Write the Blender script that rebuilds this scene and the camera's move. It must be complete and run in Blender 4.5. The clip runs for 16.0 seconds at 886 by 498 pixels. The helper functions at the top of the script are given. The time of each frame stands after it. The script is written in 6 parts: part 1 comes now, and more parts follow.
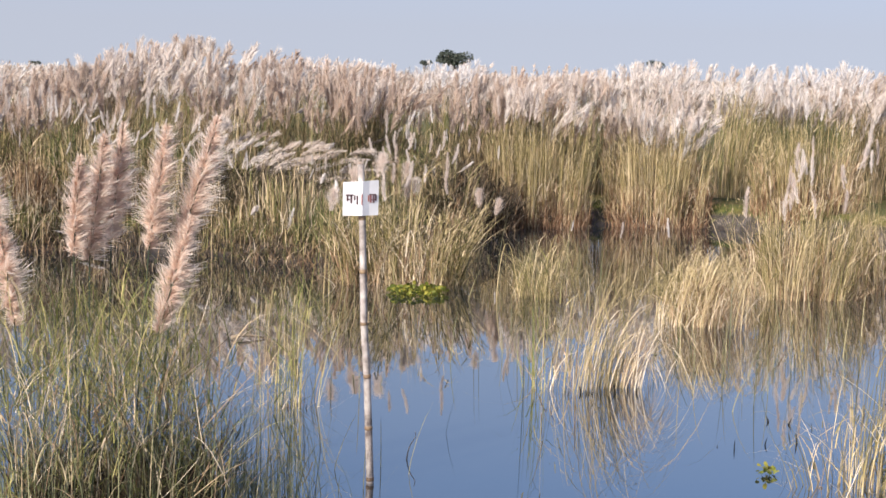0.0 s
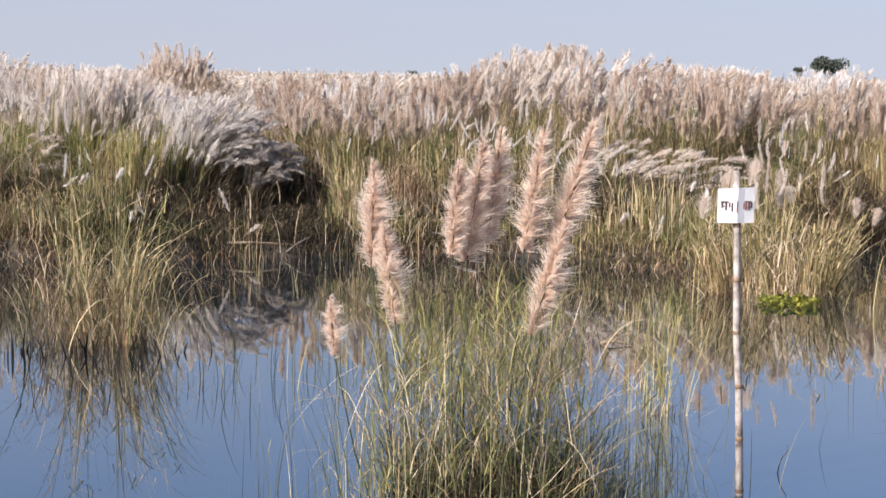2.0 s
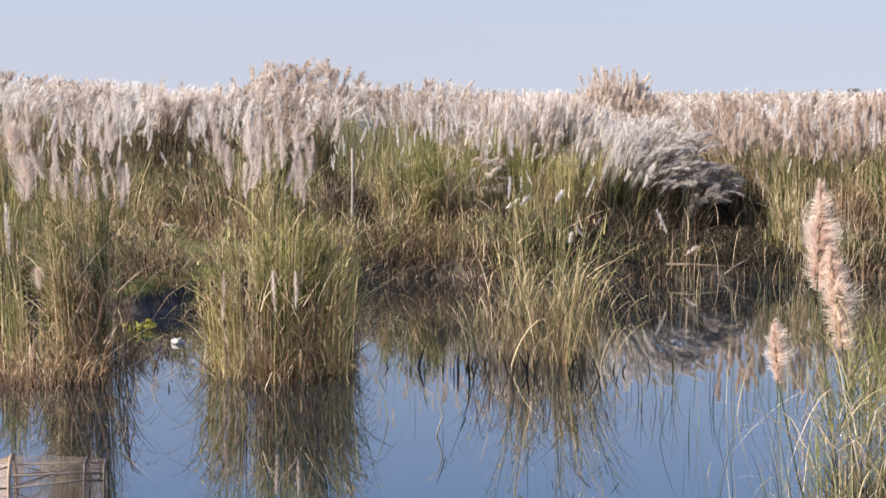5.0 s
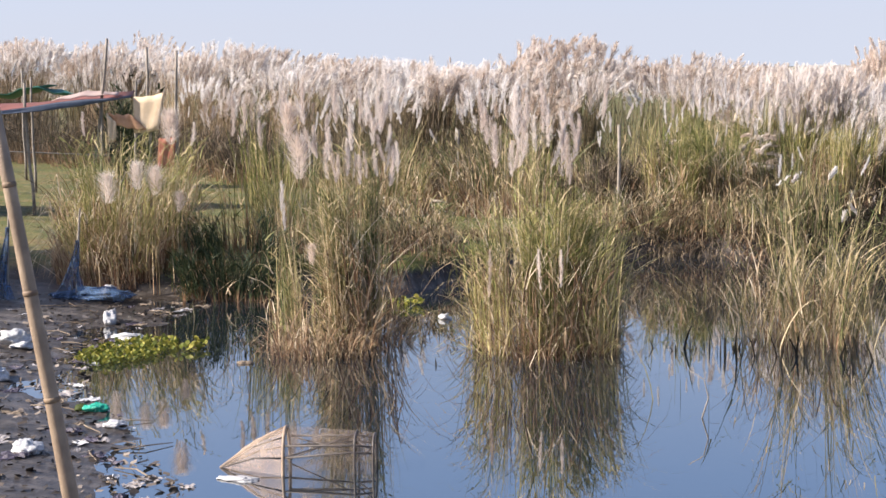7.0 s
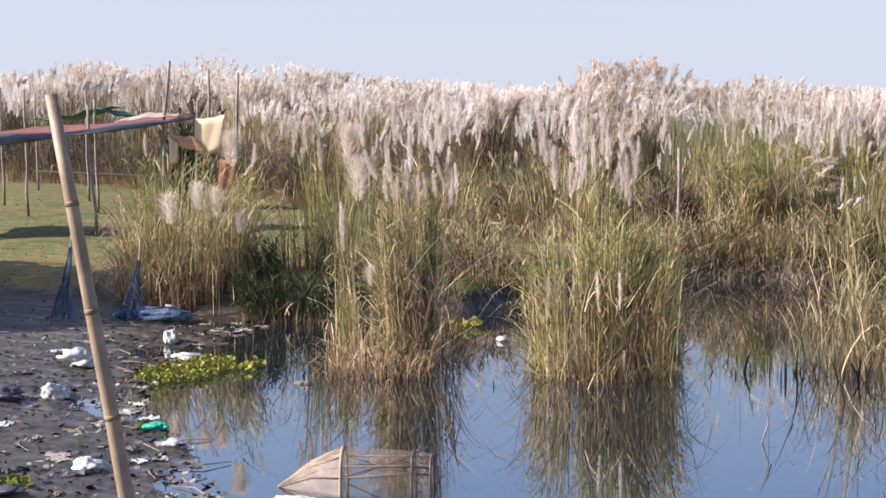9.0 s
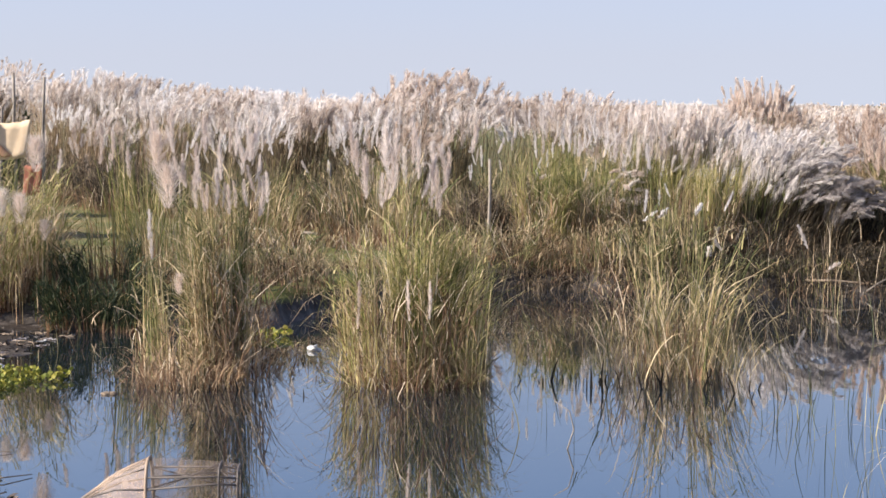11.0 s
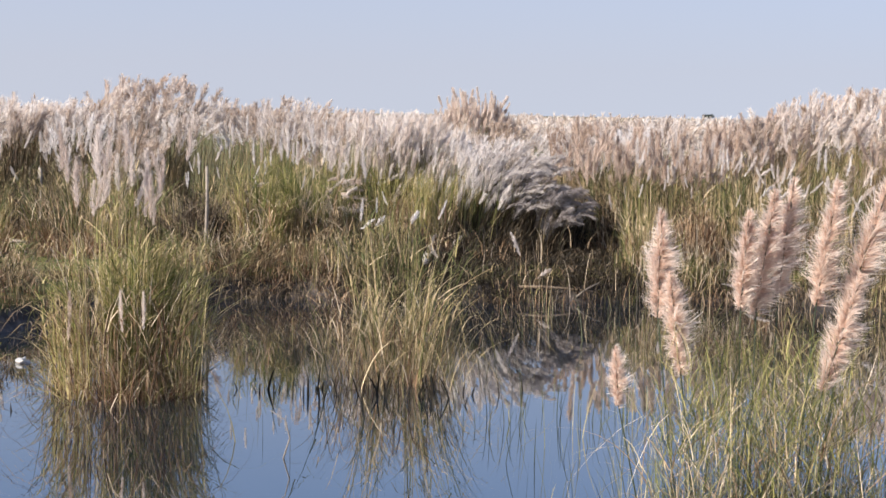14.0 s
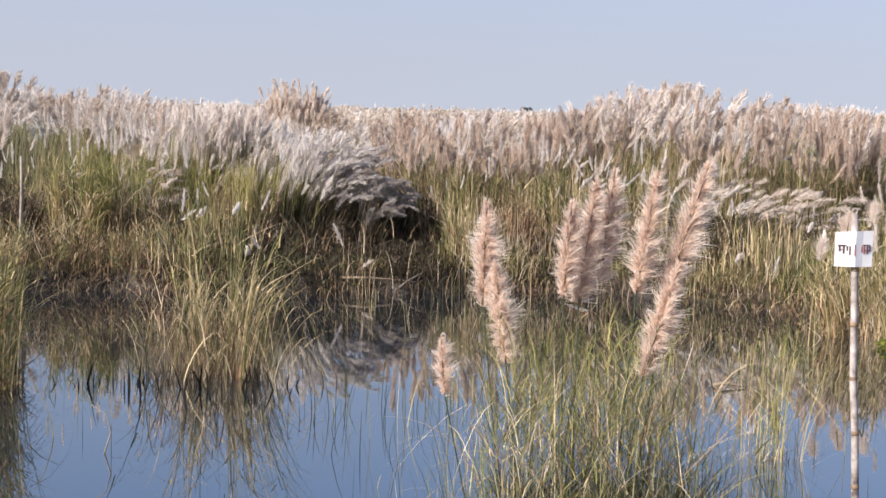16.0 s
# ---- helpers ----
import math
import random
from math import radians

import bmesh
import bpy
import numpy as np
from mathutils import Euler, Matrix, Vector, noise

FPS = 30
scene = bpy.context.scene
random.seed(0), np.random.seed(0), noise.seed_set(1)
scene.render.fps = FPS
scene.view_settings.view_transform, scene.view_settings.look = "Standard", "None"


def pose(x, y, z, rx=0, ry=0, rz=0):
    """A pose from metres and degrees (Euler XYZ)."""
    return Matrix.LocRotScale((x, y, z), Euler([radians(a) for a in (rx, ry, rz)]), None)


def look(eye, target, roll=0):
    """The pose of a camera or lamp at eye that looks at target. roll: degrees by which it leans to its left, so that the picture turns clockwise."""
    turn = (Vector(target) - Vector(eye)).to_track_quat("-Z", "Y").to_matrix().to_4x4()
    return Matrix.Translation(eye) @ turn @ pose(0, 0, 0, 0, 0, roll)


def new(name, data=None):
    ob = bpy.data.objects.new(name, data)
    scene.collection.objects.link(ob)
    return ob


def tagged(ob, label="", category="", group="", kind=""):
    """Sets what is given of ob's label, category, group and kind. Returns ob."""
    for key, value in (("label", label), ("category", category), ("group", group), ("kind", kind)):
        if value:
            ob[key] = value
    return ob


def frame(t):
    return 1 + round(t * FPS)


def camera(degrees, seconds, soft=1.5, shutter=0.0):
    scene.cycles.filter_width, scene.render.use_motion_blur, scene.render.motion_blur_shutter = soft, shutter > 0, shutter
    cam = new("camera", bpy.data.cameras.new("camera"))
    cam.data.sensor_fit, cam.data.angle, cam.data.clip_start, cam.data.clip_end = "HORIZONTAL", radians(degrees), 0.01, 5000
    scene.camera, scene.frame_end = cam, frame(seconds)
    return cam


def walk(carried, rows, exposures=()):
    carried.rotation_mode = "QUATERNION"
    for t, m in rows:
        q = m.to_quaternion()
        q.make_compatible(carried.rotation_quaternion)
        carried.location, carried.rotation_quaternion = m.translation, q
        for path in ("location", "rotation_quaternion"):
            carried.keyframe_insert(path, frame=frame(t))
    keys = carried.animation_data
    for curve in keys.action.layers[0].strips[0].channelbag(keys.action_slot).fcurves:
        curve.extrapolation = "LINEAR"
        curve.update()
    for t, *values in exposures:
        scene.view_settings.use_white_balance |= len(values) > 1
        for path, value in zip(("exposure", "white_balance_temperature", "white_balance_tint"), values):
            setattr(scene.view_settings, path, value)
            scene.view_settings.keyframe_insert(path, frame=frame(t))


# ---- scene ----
cam = camera(32.0, 16.0, soft=1.55)
EYE_ROWS = [
    (0.0, pose(0.060, 0.000, 2.999, 83.546, 0, -22.646) @ pose(0, 0, 0, 0, 0, 1.370)),
    (0.5, pose(0.059, 0.000, 2.996, 84.017, 0, -19.682) @ pose(0, 0, 0, 0, 0, 1.180)),
    (1.0, pose(0.031, 0.000, 2.986, 83.597, 0, -13.946) @ pose(0, 0, 0, 0, 0, 0.821)),
    (1.5, pose(0.021, 0.000, 2.980, 83.522, 0, -9.952) @ pose(0, 0, 0, 0, 0, 0.656)),
    (2.0, pose(0.006, 0.000, 2.981, 83.573, 0, -9.075) @ pose(0, 0, 0, 0, 0, 0.998)),
    (2.5, pose(0.009, 0.000, 2.988, 83.945, 0, -6.370) @ pose(0, 0, 0, 0, 0, 0.927)),
    (3.0, pose(0.013, 0.000, 2.989, 83.563, 0, -4.521) @ pose(0, 0, 0, 0, 0, 0.723)),
    (3.5, pose(-0.025, 0.000, 2.953, 84.291, 0, -2.100) @ pose(0, 0, 0, 0, 0, 0.657)),
    (4.0, pose(-0.034, 0.000, 2.955, 85.020, 0, 1.279) @ pose(0, 0, 0, 0, 0, 0.494)),
    (4.5, pose(-0.042, 0.000, 2.961, 84.537, 0, 5.180) @ pose(0, 0, 0, 0, 0, 0.167)),
    (4.7, pose(-0.047, 0.000, 2.968, 84.394, 0, 5.947) @ pose(0, 0, 0, 0, 0, -0.010)),
    (6.8, pose(-0.043, 0.000, 3.023, 83.400, 0, 15.806) @ pose(0, 0, 0, 0, 0, -0.730)),
    (7.0, pose(-0.046, 0.000, 3.026, 83.393, 0, 16.903) @ pose(0, 0, 0, 0, 0, -0.832)),
    (7.5, pose(-0.052, 0.000, 3.028, 83.682, 0, 18.853) @ pose(0, 0, 0, 0, 0, -0.828)),
    (8.0, pose(-0.048, 0.000, 3.030, 84.047, 0, 19.301) @ pose(0, 0, 0, 0, 0, -0.826)),
    (8.2, pose(-0.046, 0.000, 3.027, 84.080, 0, 19.275) @ pose(0, 0, 0, 0, 0, -0.821)),
    (10.3, pose(-0.040, 0.000, 3.008, 84.505, 0, 17.082) @ pose(0, 0, 0, 0, 0, -0.152)),
    (10.5, pose(-0.032, 0.000, 3.010, 84.353, 0, 15.774) @ pose(0, 0, 0, 0, 0, -0.013)),
    (11.0, pose(-0.007, 0.000, 3.005, 84.610, 0, 12.166) @ pose(0, 0, 0, 0, 0, 0.217)),
    (11.5, pose(0.014, 0.000, 3.002, 84.513, 0, 8.807) @ pose(0, 0, 0, 0, 0, 0.475)),
    (12.0, pose(0.018, 0.000, 3.000, 84.600, 0, 7.199) @ pose(0, 0, 0, 0, 0, 0.736)),
    (12.5, pose(0.029, 0.000, 2.996, 84.666, 0, 5.719) @ pose(0, 0, 0, 0, 0, 0.974)),
    (13.0, pose(0.044, 0.000, 3.001, 84.878, 0, 4.900) @ pose(0, 0, 0, 0, 0, 1.103)),
    (13.5, pose(0.049, 0.000, 3.011, 85.078, 0, 3.199) @ pose(0, 0, 0, 0, 0, 1.004)),
    (14.0, pose(0.049, 0.000, 3.019, 84.980, 0, 1.832) @ pose(0, 0, 0, 0, 0, 0.960)),
    (14.5, pose(0.044, 0.000, 3.016, 84.807, 0, -0.208) @ pose(0, 0, 0, 0, 0, 1.210)),
    (15.0, pose(0.026, 0.000, 3.011, 84.546, 0, -3.016) @ pose(0, 0, 0, 0, 0, 1.124)),
    (15.5, pose(0.015, 0.000, 3.003, 84.940, 0, -3.944) @ pose(0, 0, 0, 0, 0, 1.231)),
    (16.0, pose(0.012, 0.000, 3.003, 84.815, 0, -4.846) @ pose(0, 0, 0, 0, 0, 1.382)),
]
walk(cam, EYE_ROWS, exposures=[(0.0, 0.89), (2.0, 0.97), (4.5, 1.04), (7.0, 1.26), (8.2, 1.28), (10.5, 1.19), (13.0, 1.05), (16.0, 0.95)])

# ---- world and sun ----
SUN_EL, SUN_AZ = 34.0, -117.0      # degrees above the ground; clockwise from the y axis
world = bpy.data.worlds.new("sky")
scene.world = world
world.use_nodes = True
wn, wl = world.node_tree.nodes, world.node_tree.links
sky = wn.new("ShaderNodeTexSky")
sky.sky_type, sky.sun_disc = "NISHITA", False
sky.sun_elevation, sky.sun_rotation = radians(SUN_EL), radians(SUN_AZ)
place, lift, fit = wn.new("ShaderNodeTexCoord"), wn.new("ShaderNodeVectorMath"), wn.new("ShaderNodeVectorMath")
lift.operation, fit.operation = "MULTIPLY_ADD", "NORMALIZE"
lift.inputs[1].default_value, lift.inputs[2].default_value = (1, 1, 0.75), (0, 0, 0.14)
wl.new(place.outputs["Generated"], lift.inputs[0])
wl.new(lift.outputs[0], fit.inputs[0])
wl.new(fit.outputs[0], sky.inputs["Vector"])
sky.air_density, sky.dust_density, sky.ozone_density = 1.0, 1.6, 2.0
tint = wn.new("ShaderNodeMix")
tint.data_type, tint.blend_type = "RGBA", "MULTIPLY"
tint.inputs["Factor"].default_value, tint.inputs["B"].default_value = 1.0, (1.01, 0.985, 1.065, 1)
wl.new(sky.outputs[0], tint.inputs["A"])
haze = wn.new("ShaderNodeMix")
haze.data_type = "RGBA"
haze.inputs["B"].default_value = (2.94, 2.96, 3.34, 1)
height, thin = wn.new("ShaderNodeSeparateXYZ"), wn.new("ShaderNodeMapRange")
wl.new(place.outputs["Generated"], height.inputs[0])
wl.new(height.outputs["Z"], thin.inputs["Value"])
for key, value in (("From Min", 0.03), ("From Max", 0.26), ("To Min", 0.82), ("To Max", 0.04)):
    thin.inputs[key].default_value = value
wl.new(thin.outputs[0], haze.inputs["Factor"])
wl.new(tint.outputs["Result"], haze.inputs["A"])
wl.new(haze.outputs["Result"], wn["Background"].inputs["Color"])
wn["Background"].inputs["Strength"].default_value = 0.10
sun = new("sun", bpy.data.lights.new("sun", "SUN"))
sun.data.energy, sun.data.angle, sun.data.color = 5.0, radians(0.6), (1.0, 0.918, 0.815)
sa, se = radians(SUN_AZ), radians(SUN_EL)
sun.matrix_world = look((40 * math.sin(sa) * math.cos(se), 40 * math.cos(sa) * math.cos(se), 40 * math.sin(se)), (0, 0, 0))


# ---- materials ----
def material(name):
    m = bpy.data.materials.new(name)
    m.use_nodes = True
    return m, m.node_tree.nodes, m.node_tree.links, m.node_tree.nodes["Principled BSDF"]


def ramp(nodes, stops):
    r = nodes.new("ShaderNodeValToRGB")
    while len(r.color_ramp.elements) < len(stops):
        r.color_ramp.elements.new(0.5)
    for e, (at, c) in zip(r.color_ramp.elements, stops):
        e.position, e.color = at, (*c, 1)
    return r


def noise_node(nodes, links, scale, detail=4.0, coords="Object", rough=0.6):
    c, n = nodes.new("ShaderNodeTexCoord"), nodes.new("ShaderNodeTexNoise")
    n.inputs["Scale"].default_value, n.inputs["Detail"].default_value, n.inputs["Roughness"].default_value = scale, detail, rough
    links.new(c.outputs[coords], n.inputs["Vector"])
    return n


def fibre(name, stops, through_light=0.22, mottled=9.0, weight=0.4):
    """Leaves and hairs: tone by piece, mottled along it, partly let the light through; beyond 1 the dead rust-brown sheaths at the foot."""
    m, n, l, p = material(name)
    tone = n.new("ShaderNodeAttribute")
    tone.attribute_name = "tone"
    nz = noise_node(n, l, mottled, 2.0)
    mix = n.new("ShaderNodeMath")
    mix.operation = "MULTIPLY_ADD"
    mix.inputs[1].default_value = weight
    add = n.new("ShaderNodeMath")
    add.operation = "SUBTRACT"
    add.inputs[1].default_value = weight / 2
    l.new(nz.outputs["Fac"], mix.inputs[0])
    l.new(tone.outputs["Fac"], add.inputs[0])
    l.new(add.outputs[0], mix.inputs[2])
    share = n.new("ShaderNodeMath")
    share.operation = "DIVIDE"
    share.inputs[1].default_value = 1.6
    l.new(mix.outputs[0], share.inputs[0])
    r = ramp(n, [(at / 1.6, c) for at, c in stops] + [(0.80, (0.30, 0.18, 0.105)), (1.0, (0.13, 0.065, 0.038))])
    l.new(share.outputs[0], r.inputs[0])
    l.new(r.outputs[0], p.inputs["Base Color"])
    p.inputs["Roughness"].default_value = 0.6
    p.inputs["Specular IOR Level"].default_value = 0.2
    tr, sh = n.new("ShaderNodeBsdfTranslucent"), n.new("ShaderNodeMixShader")
    l.new(r.outputs[0], tr.inputs["Color"])
    sh.inputs[0].default_value = through_light
    l.new(p.outputs[0], sh.inputs[1])
    l.new(tr.outputs[0], sh.inputs[2])
    l.new(sh.outputs[0], n["Material Output"].inputs["Surface"])
    return m


def mottled(name, stops, scale, rough=0.8, bump=0.0, fine=0.0, metal=0.0, coords="Object"):
    m, n, l, p = material(name)
    nz = noise_node(n, l, scale, 6.0, coords)
    r = ramp(n, stops)
    l.new(nz.outputs["Fac"], r.inputs[0])
    l.new(r.outputs[0], p.inputs["Base Color"])
    p.inputs["Roughness"].default_value, p.inputs["Metallic"].default_value = rough, metal
    if bump:
        b, nf = n.new("ShaderNodeBump"), noise_node(n, l, fine or scale * 4, 5.0, coords)
        b.inputs["Strength"].default_value, b.inputs["Distance"].default_value = bump, 0.02
        l.new(nf.outputs["Fac"], b.inputs["Height"])
        l.new(b.outputs[0], p.inputs["Normal"])
    return m


LEAF_GREEN = fibre("green_leaf", [(0.0, (0.045, 0.058, 0.020)), (0.3, (0.120, 0.130, 0.048)), (0.6, (0.27, 0.23, 0.105)), (0.85, (0.43, 0.32, 0.185)), (1.0, (0.56, 0.45, 0.30))])
LEAF_STRAW = fibre("straw_leaf", [(0.0, (0.085, 0.048, 0.030)), (0.35, (0.25, 0.155, 0.09)), (0.7, (0.48, 0.36, 0.23)), (1.0, (0.68, 0.58, 0.45))])
LEAF_DARK = fibre("dark_leaf", [(0.0, (0.016, 0.024, 0.012)), (0.6, (0.032, 0.046, 0.020)), (1.0, (0.09, 0.09, 0.042))])
# Darker, browner copy of the green leaf, with shade in its colour.
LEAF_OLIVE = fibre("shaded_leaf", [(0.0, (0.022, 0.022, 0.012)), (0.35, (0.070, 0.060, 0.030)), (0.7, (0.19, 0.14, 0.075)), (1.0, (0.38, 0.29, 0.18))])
LEAF_BLUE = fibre("blue_green_leaf", [(0.0, (0.05, 0.062, 0.040)), (0.4, (0.12, 0.13, 0.072)), (0.75, (0.28, 0.245, 0.13)), (1.0, (0.50, 0.41, 0.27))])
PLUME_WHITE = fibre("white_plume", [(0.0, (0.36, 0.285, 0.235)), (0.35, (0.53, 0.45, 0.395)), (0.7, (0.65, 0.595, 0.56)), (1.0, (0.75, 0.72, 0.705))], 0.42, 3.0, 0.15)
PLUME_PINK = fibre("pink_plume", [(0.0, (0.45, 0.265, 0.19)), (0.4, (0.63, 0.45, 0.355)), (0.75, (0.76, 0.63, 0.54)), (1.0, (0.87, 0.82, 0.77))], 0.5, 5.0, 0.2)
LEAF_FRESH = fibre("fresh_leaf", [(0.0, (0.060, 0.078, 0.022)), (0.35, (0.17, 0.175, 0.052)), (0.65, (0.34, 0.295, 0.12)), (1.0, (0.50, 0.40, 0.23))])
PLUME_PALE = fibre("pale_plume", [(0.0, (0.38, 0.29, 0.24)), (0.4, (0.55, 0.455, 0.40)), (0.75, (0.66, 0.58, 0.53)), (1.0, (0.75, 0.69, 0.65))], 0.38, 5.0, 0.15)
# Near-black: dead brown, with the shade in the grass's hollows put into it.
LEAF_BROWN_SHADE = fibre("brown_shade_leaf", [(0.0, (0.012, 0.010, 0.007)), (0.4, (0.035, 0.028, 0.018)), (0.75, (0.085, 0.064, 0.042)), (1.0, (0.22, 0.17, 0.12))])
LEAF_RUST = fibre("rust_brown_leaf", [(0.0, (0.050, 0.026, 0.016)), (0.4, (0.16, 0.085, 0.050)), (0.75, (0.32, 0.19, 0.115)), (1.0, (0.50, 0.35, 0.23))])
PLUME_CREAM = fibre("cream_plume", [(0.0, (0.38, 0.285, 0.215)), (0.35, (0.55, 0.455, 0.385)), (0.7, (0.67, 0.59, 0.535)), (1.0, (0.76, 0.71, 0.67))], 0.42, 3.0, 0.15)
PLUME_TAN = fibre("tan_plume", [(0.0, (0.37, 0.275, 0.215)), (0.35, (0.53, 0.42, 0.345)), (0.7, (0.65, 0.545, 0.475)), (1.0, (0.75, 0.675, 0.615))], 0.42, 3.0, 0.15)
LEAF_GOLD = fibre("golden_leaf", [(0.0, (0.065, 0.060, 0.024)), (0.3, (0.18, 0.155, 0.062)), (0.6, (0.37, 0.29, 0.145)), (1.0, (0.58, 0.47, 0.30))])
# Plumes greyed in colour to stand for the bowed clumps' shaded lee side.
PLUME_LEE_SHADE = fibre("lee_shade_plume", [(0.0, (0.30, 0.265, 0.255)), (0.35, (0.46, 0.42, 0.40)), (0.7, (0.62, 0.575, 0.55)), (1.0, (0.76, 0.715, 0.68))], 0.40, 3.0, 0.15)
LEAF_TURF = fibre("turf_leaf", [(0.0, (0.030, 0.036, 0.010)), (0.35, (0.070, 0.075, 0.016)), (0.7, (0.13, 0.115, 0.030)), (1.0, (0.22, 0.165, 0.08))])
HYACINTH = fibre("hyacinth_leaf", [(0.0, (0.04, 0.055, 0.010)), (0.5, (0.12, 0.135, 0.020)), (1.0, (0.30, 0.26, 0.05))])
# Greyed and lightened: the haze of distance is mixed into this leaf colour.
TREE_LEAF_HAZY = fibre("hazy_tree_leaf", [(0.0, (0.035, 0.045, 0.038)), (0.6, (0.060, 0.072, 0.058)), (1.0, (0.10, 0.11, 0.09))])
BARK = mottled("bark", [(0.3, (0.10, 0.07, 0.05)), (0.7, (0.22, 0.17, 0.12))], 6, 0.9, 0.4)
BAMBOO = mottled("bamboo", [(0.25, (0.14, 0.095, 0.065)), (0.6, (0.27, 0.195, 0.135)), (0.85, (0.38, 0.29, 0.21))], 5, 0.55, 0.2, 60)
BAMBOO_GREY = mottled("weathered_bamboo", [(0.3, (0.12, 0.10, 0.082)), (0.7, (0.30, 0.255, 0.21))], 6, 0.8, 0.2, 40)
BAMBOO_PALE = mottled("pale_bamboo", [(0.34, (0.09, 0.07, 0.065)), (0.48, (0.26, 0.225, 0.21)), (0.68, (0.44, 0.40, 0.38))], 9, 0.6, 0.2, 50)
NODE_DARK = mottled("bamboo_node", [(0.3, (0.10, 0.06, 0.04)), (0.7, (0.22, 0.15, 0.09))], 12, 0.7)
PAPER = mottled("white_board", [(0.3, (0.60, 0.59, 0.61)), (0.7, (0.70, 0.69, 0.71))], 9, 0.6)
PAINT_DARK = mottled("dark_lettering", [(0.3, (0.05, 0.03, 0.04)), (0.7, (0.13, 0.07, 0.07))], 30, 0.6)
PAINT_RED = mottled("red_brown_lettering", [(0.3, (0.20, 0.06, 0.05)), (0.7, (0.30, 0.12, 0.09))], 30, 0.6)
PLASTIC = mottled("white_plastic", [(0.3, (0.30, 0.295, 0.30)), (0.7, (0.54, 0.53, 0.535))], 14, 0.35, 0.5, 30)
PLASTIC_GREEN = mottled("green_plastic", [(0.3, (0.0, 0.20, 0.13)), (0.7, (0.02, 0.42, 0.28))], 20, 0.35, 0.5, 40)
PLASTIC_GREY = mottled("grey_litter", [(0.3, (0.10, 0.09, 0.09)), (0.7, (0.38, 0.34, 0.33))], 20, 0.6, 0.4, 40)
PLASTIC_DARK = mottled("dark_litter", [(0.3, (0.025, 0.02, 0.03)), (0.7, (0.09, 0.07, 0.10))], 20, 0.5, 0.4, 40)
CLOTH_RED = mottled("red_tarpaulin", [(0.3, (0.11, 0.030, 0.022)), (0.7, (0.18, 0.058, 0.040))], 2.5, 0.75, 0.2, 8)
CLOTH_BLUE = mottled("blue_tarpaulin", [(0.3, (0.055, 0.068, 0.10)), (0.7, (0.11, 0.13, 0.17))], 2.5, 0.6, 0.2, 8)
CLOTH_GREEN = mottled("green_tarpaulin", [(0.3, (0.02, 0.09, 0.06)), (0.7, (0.04, 0.16, 0.11))], 2.5, 0.5, 0.2, 8)
CLOTH_YELLOW = mottled("yellow_cloth", [(0.3, (0.50, 0.37, 0.24)), (0.7, (0.62, 0.48, 0.33))], 3, 0.8, 0.2, 12)
CLOTH_PINK = mottled("pale_pink_cloth", [(0.3, (0.27, 0.19, 0.17)), (0.7, (0.37, 0.28, 0.25))], 4, 0.8, 0.2, 12)
CLOTH_TAN = mottled("tan_cloth", [(0.3, (0.34, 0.17, 0.09)), (0.7, (0.52, 0.30, 0.18))], 4, 0.8, 0.2, 12)
CLOTH_ORANGE = mottled("orange_cloth", [(0.3, (0.26, 0.085, 0.05)), (0.7, (0.38, 0.15, 0.09))], 5, 0.8, 0.2, 12)
WOOD_DARK = mottled("dark_wood", [(0.3, (0.010, 0.008, 0.007)), (0.7, (0.030, 0.024, 0.020))], 8, 0.9)
FRAME_DARK = mottled("dark_wire", [(0.3, (0.03, 0.025, 0.022)), (0.7, (0.09, 0.07, 0.06))], 20, 0.6)


def net_material(name, stops, open_share):
    m = mottled(name, stops, 5, 0.8)
    n, l = m.node_tree.nodes, m.node_tree.links
    tr, sh = n.new("ShaderNodeBsdfTransparent"), n.new("ShaderNodeMixShader")
    nz = noise_node(n, l, 9, 3.0)
    r = ramp(n, [(0.3, (open_share - 0.15,) * 3), (0.7, (open_share + 0.15,) * 3)])
    l.new(nz.outputs["Fac"], r.inputs[0])
    l.new(r.outputs[0], sh.inputs[0])
    l.new(n["Principled BSDF"].outputs[0], sh.inputs[1])
    l.new(tr.outputs[0], sh.inputs[2])
    l.new(sh.outputs[0], n["Material Output"].inputs["Surface"])
    return m


DEBRIS = fibre("shore_debris", [(0.0, (0.02, 0.017, 0.016)), (0.4, (0.09, 0.07, 0.055)), (0.75, (0.24, 0.20, 0.17)), (0.95, (0.70, 0.68, 0.68))], 0.0, 8.0, 0.1)

NET = net_material("brown_netting", [(0.3, (0.33, 0.23, 0.17)), (0.7, (0.50, 0.38, 0.29))], 0.60)
NET_THIN = net_material("thin_netting", [(0.3, (0.22, 0.165, 0.13)), (0.7, (0.34, 0.265, 0.215))], 0.80)
NET_BLUE = net_material("blue_netting", [(0.3, (0.028, 0.055, 0.12)), (0.7, (0.065, 0.13, 0.24))], 0.35)


